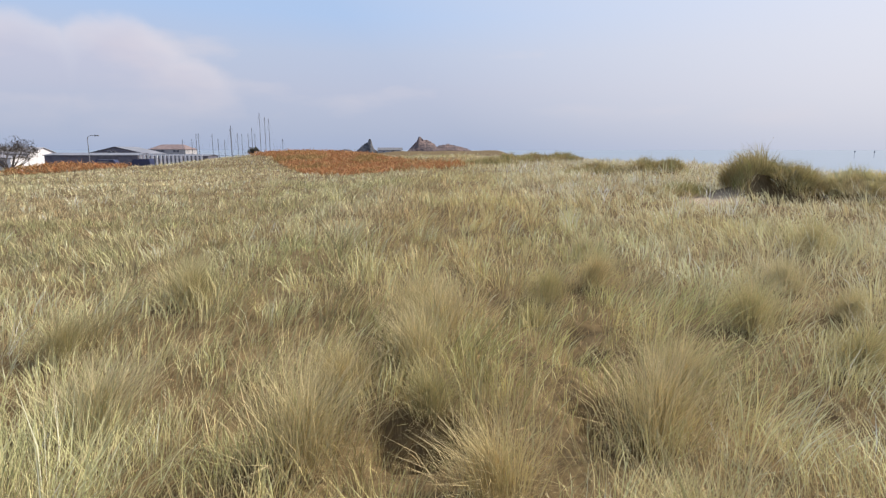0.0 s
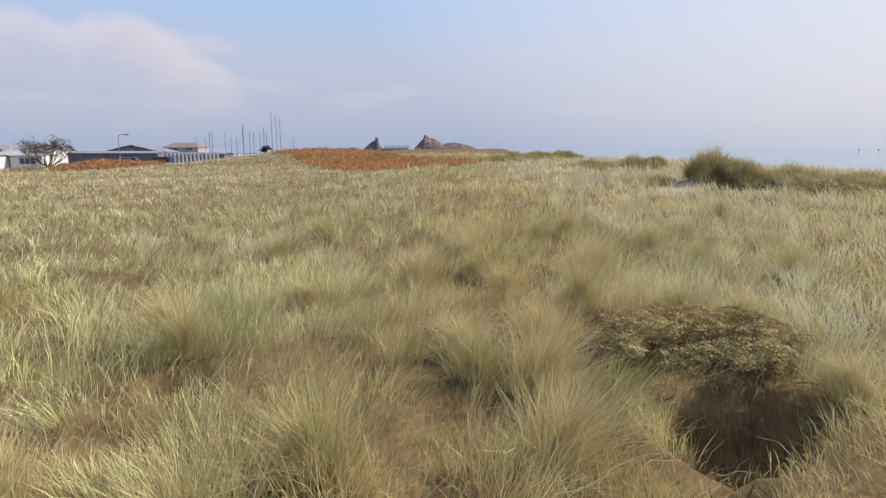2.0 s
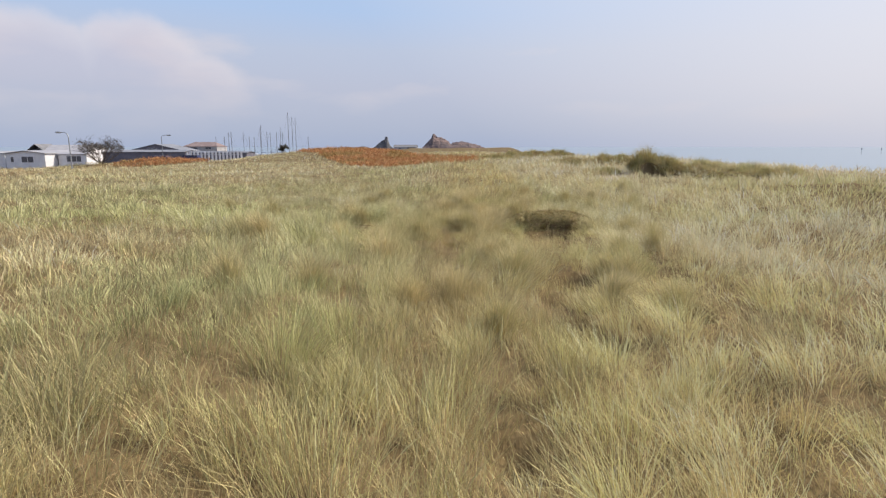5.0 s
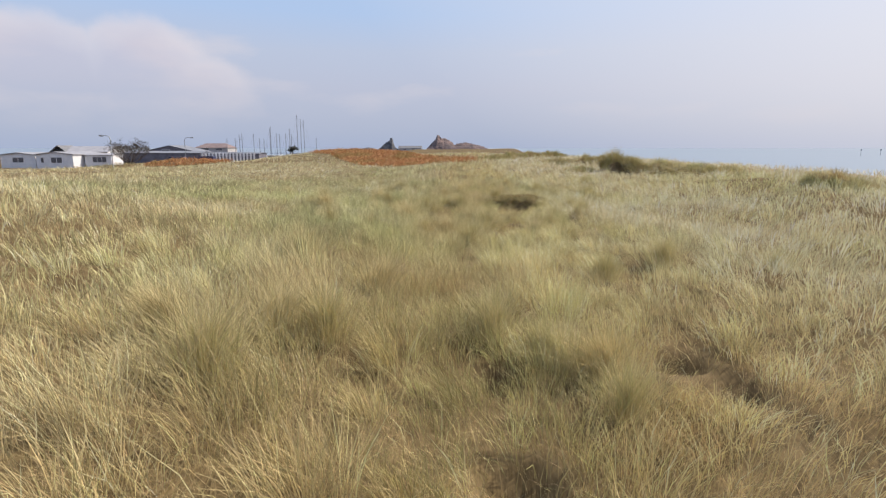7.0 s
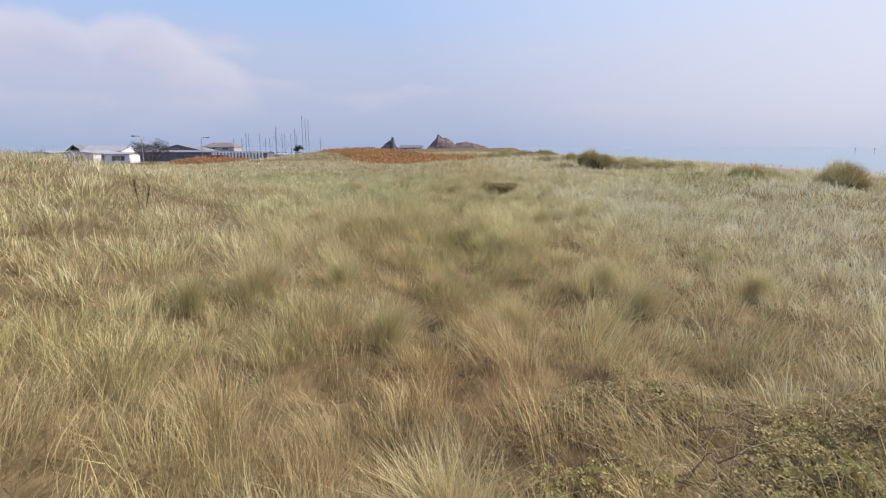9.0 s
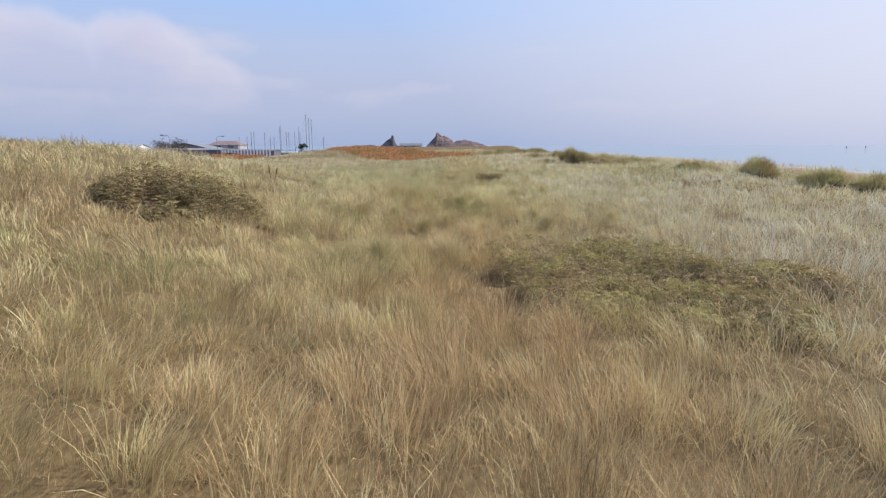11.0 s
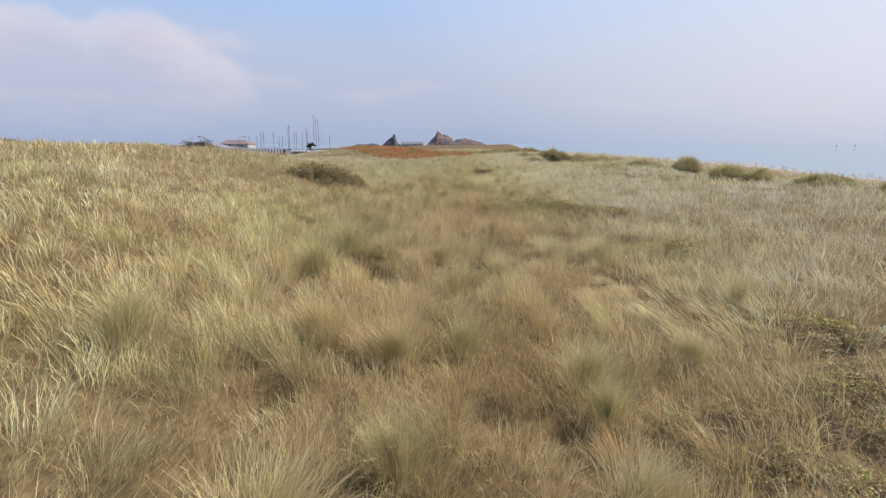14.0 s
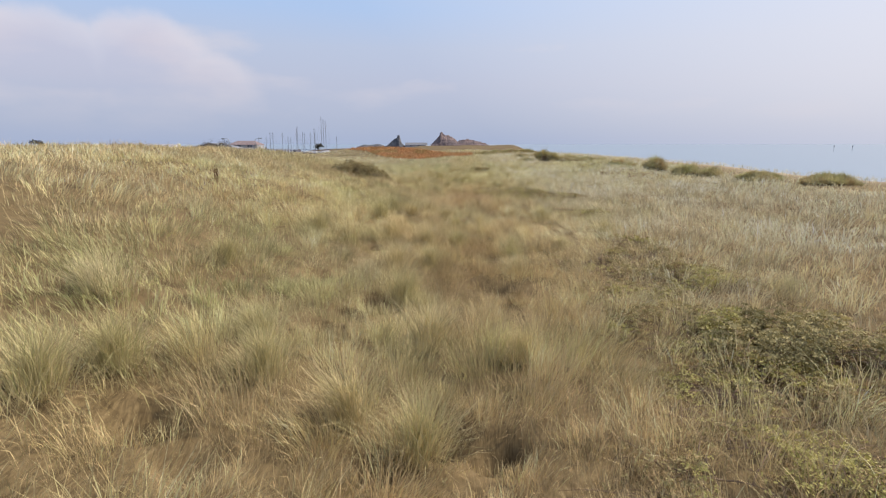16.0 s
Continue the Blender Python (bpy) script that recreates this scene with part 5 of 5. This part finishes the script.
def dock(x, y, height, seed):
    """A dead dock plant: brown stems with whorls of seed."""
    rnd, rs = random.Random(seed), np.random.default_rng(seed)
    t = thing("dock_stalk", (x, y, float(soil(x, y))), "dead dark-brown dock stalk with seed heads in the grass", "dock plant", "dead dock stalks")
    for s in range(2):
        lx, ly = rnd.uniform(-.16, .16), rnd.uniform(-.1, .1)
        hgt = height * rnd.uniform(0.8, 1.0)
        bm = bmesh.new()
        pts = [(lx * 0.3, ly * 0.3, -0.02), (lx * 0.8, ly * 0.8, hgt * 0.5), (lx * 1.2, ly * 1.2, hgt)]
        tube(bm, pts, [0.007, 0.006, 0.003], 5)
        st = part("stem", bm, M_DOCK, t)
        pos = []
        for _ in range(160):
            c = Vector(pts[1]).lerp(Vector(pts[2]), rnd.uniform(0.1, 1.0))
            pos.append((c.x + rnd.gauss(0, .010), c.y + rnd.gauss(0, .010), c.z))
        pos = np.array(pos)
        cols = np.array((0.13, 0.065, 0.035)) * rs.uniform(0.6, 1.4, (len(pos), 1))
        me = leaf_mesh("seed_head", pos, unit(rs.normal(0, 1, pos.shape)), rs.uniform(0.008, 0.016, len(pos)), cols, rs)
        me.materials.append(M_LEAF)
        sh = new("seed_head", me)
        sh.parent = st


for i, (x, y, hgt) in enumerate(((-5.89, -16.43, 0.62), (-6.35, -38.0, 0.60))):
    dock(x, y, hgt, 400 + i)


def tuft_mesh(name, seed, wetness, grey, height, n, dead=False):
    """A big free-standing marram tuft, tight at the base and arching out; or its skirt of dead blades."""
    rs = np.random.default_rng(seed)
    a, r = rs.uniform(0, 2 * math.pi, n), np.abs(rs.normal(0, 0.55, n))
    x, y = np.cos(a) * r * 0.23, np.sin(a) * r * 0.23
    out = np.stack([np.cos(a), np.sin(a)], 1) * np.clip(r, 0.5 if dead else 0, 1.6)[:, None]
    lean = out * (1.5 if dead else 0.40) + rs.normal(0, 0.12, (n, 2)) + rs.normal(0, 0.12, (1, 2))
    length = height * rs.uniform(0.55, 1.1, n) * (1.05 - 0.12 * r)
    g = np.clip(wetness + rs.normal(0, 0.22, n), 0, 1)[:, None]
    wet, dry = GREEN * (1 - grey) + SAGE * grey, (STRAW * (1 - grey) + PALE * grey) * 0.72 + TAN * 0.28
    cols = BROWN * g + STRAW * (1 - g) if dead else wet * g + dry * (1 - g)
    cols = np.clip(cols * rs.uniform(0.66, 1.20, (n, 1)), 0, 0.8)
    v, idx, st = ribbon(np.stack([x, y, np.full(n, -0.03)], 1), unit(np.concatenate([lean, np.ones((n, 1))], 1)),
                        unit(np.concatenate([lean * 2.2 + rs.normal(0, 0.2, (n, 2)), np.full((n, 1), -0.1) if dead else rs.uniform(0.35, 0.9, (n, 1))], 1)), length,
                        0.0042 * rs.uniform(0.7, 1.35, n), rs.uniform(0, math.pi, n))
    me = raw_mesh(name, v, idx, st)
    colour_attr(me, np.repeat(cols, 4, 0))
    me.materials.append(M_GRASS)
    return me


def tuft_kind(seed, wetness, grey, height, label):
    return tuft_mesh("blade_crown", seed, wetness, grey, height, 760), tuft_mesh("dead_skirt", seed + 50, 0.4, grey, height * 0.6, 160, True), label


KINDS = {"straw": [tuft_kind(500, 0.08, 0.25, 0.66, "straw-coloured marram tuft fanning out from a tight base"), tuft_kind(504, 0.16, 0.45, 0.72, "tall straw-coloured marram tuft with pale tips")],
         "green": [tuft_kind(501, 0.40, 0.36, 0.64, "green marram tuft with arching blades"), tuft_kind(503, 0.34, 0.45, 0.72, "tall mixed green and straw marram tuft")],
         "pale": [tuft_kind(502, 0.36, 0.75, 0.64, "grey-green marram tuft with pale blade tips"), tuft_kind(505, 0.22, 0.90, 0.60, "silvery pale marram tuft leaning with the wind")]}
STRAW_TUFTS = [
    (0.45, 0.7), (-0.35, 0.35), (2.01, 7.16), (-0.27, 5.77), (-0.01, 5.2), (-0.22, 4.56), (-0.84, 4.19), (1.89, 4.17), (1.46, 3.41), (-0.92, 3.25), (0.32, 2.92), (-3.25, 0.71),
    (0.22, -0.32), (0.21, -1.28), (-2.96, -1.91), (-4.44, -2.63), (-2.09, -3.01), (0.08, -3.9), (-1.74, -4.46), (-0.53, -6.52), (-1.06, -6.99),
    (-2.72, -11.53), (-1.31, -12.62), (-2.02, -14.74), (1.15, -14.83), (-2.91, -15.1), (-0.49, -18.36), (-2.53, -19.87), (0.58, -19.96),
    (-0.18, -23.59), (-0.97, -23.94), (-0.6, -33.51), (-1.64, -34.09), (0.6, -34.52), (-1.77, -38.52), (-0.86, -38.74), (-1.27, -41.73),
    (-0.38, -45.35), (0.8, -45.69), (-0.97, -47.45)]
PALE_TUFTS = [
    (2.15, 1.5), (2.75, -0.4), (2.6, 1.1), (2.24, 8.78), (-3.44, 7.18), (4.66, 7.15), (5.94, 6.39), (4.7, 6.16), (-3.51, 4.76), (-2.47, 3.61), (-7.33, 2.85), (-2.24, 2.4), (3.58, -0.27),
    (0.18, -2.64), (2.62, -3.2), (0.46, -4.88), (1.86, -4.95), (1.56, -6.45), (5.51, -9.87), (0.82, -14.52), (2.05, -18.31), (4.06, -18.48),
    (2.19, -19.25), (1.73, -32.93), (2.84, -33.09), (2.55, -38.27), (1.14, -39.03), (1.06, -41.0), (6.05, -42.06), (-4.17, -45.94), (-2.31, -45.99)]
GREEN_TUFTS = [
    (6.37, 9.28), (1.3, 6.54), (-3.04, 6.44), (1.05, 5.94), (3.28, 5.62), (3.8, 4.71), (4.96, 4.0), (-0.1, 3.95), (1.16, 2.05), (-5.48, 1.18),
    (-2.95, 0.28), (-0.26, -0.11), (3.89, -1.27), (-1.33, -1.52), (-1.82, -2.13), (-5.04, -2.42), (3.51, -2.52), (0.33, -3.15), (2.13, -5.22),
    (0.41, -5.26), (-2.53, -6.22), (2.31, -6.7), (-3.32, -7.0), (-0.06, -7.8), (3.44, -9.9), (2.1, -11.14), (0.14, -13.92)]
GREEN_TUFTS += [
    (0.61, -14.36), (-1.53, -14.72), (1.13, -15.57), (-2.15, -15.95), (4.41, -16.33), (-1.77, -18.73), (-2.97, -20.64), (-0.85, -20.8),
    (-1.85, -21.35), (-1.32, -24.8), (-1.92, -25.11), (-3.02, -34.23), (-2.28, -34.29), (-0.17, -35.36), (-2.39, -35.96), (4.18, -36.01),
    (-0.12, -38.28), (-3.32, -39.53), (1.18, -39.75), (-0.64, -40.7), (-3.82, -43.4), (-0.91, -43.46), (-0.61, -43.84), (-1.91, -46.94),
    (-3.16, -47.35), (-0.33, -47.75), (-3.35, -48.04)]
spots = [(kind, x, y) for kind, l in (("straw", STRAW_TUFTS), ("pale", PALE_TUFTS), ("green", GREEN_TUFTS)) for x, y in l]
for i, (kind, x, y) in enumerate(spots):
    crown, skirt, label = KINDS[kind][i % 2]
    t = thing("marram_tuft", (x, y, float(soil(x, y))), label, "grass tuft", "large marram tufts", 77 * i)
    sc = 0.85 + 0.35 * float(cell_rand(x * 10, y * 10, 1))
    for nm, me, lb in (("blade_crown", crown, ""), ("dead_skirt", skirt, "drooping brown dead blades")):
        ob = tagged(new(nm, me), lb)
        ob.parent = t
        ob.scale = (sc, sc, sc)
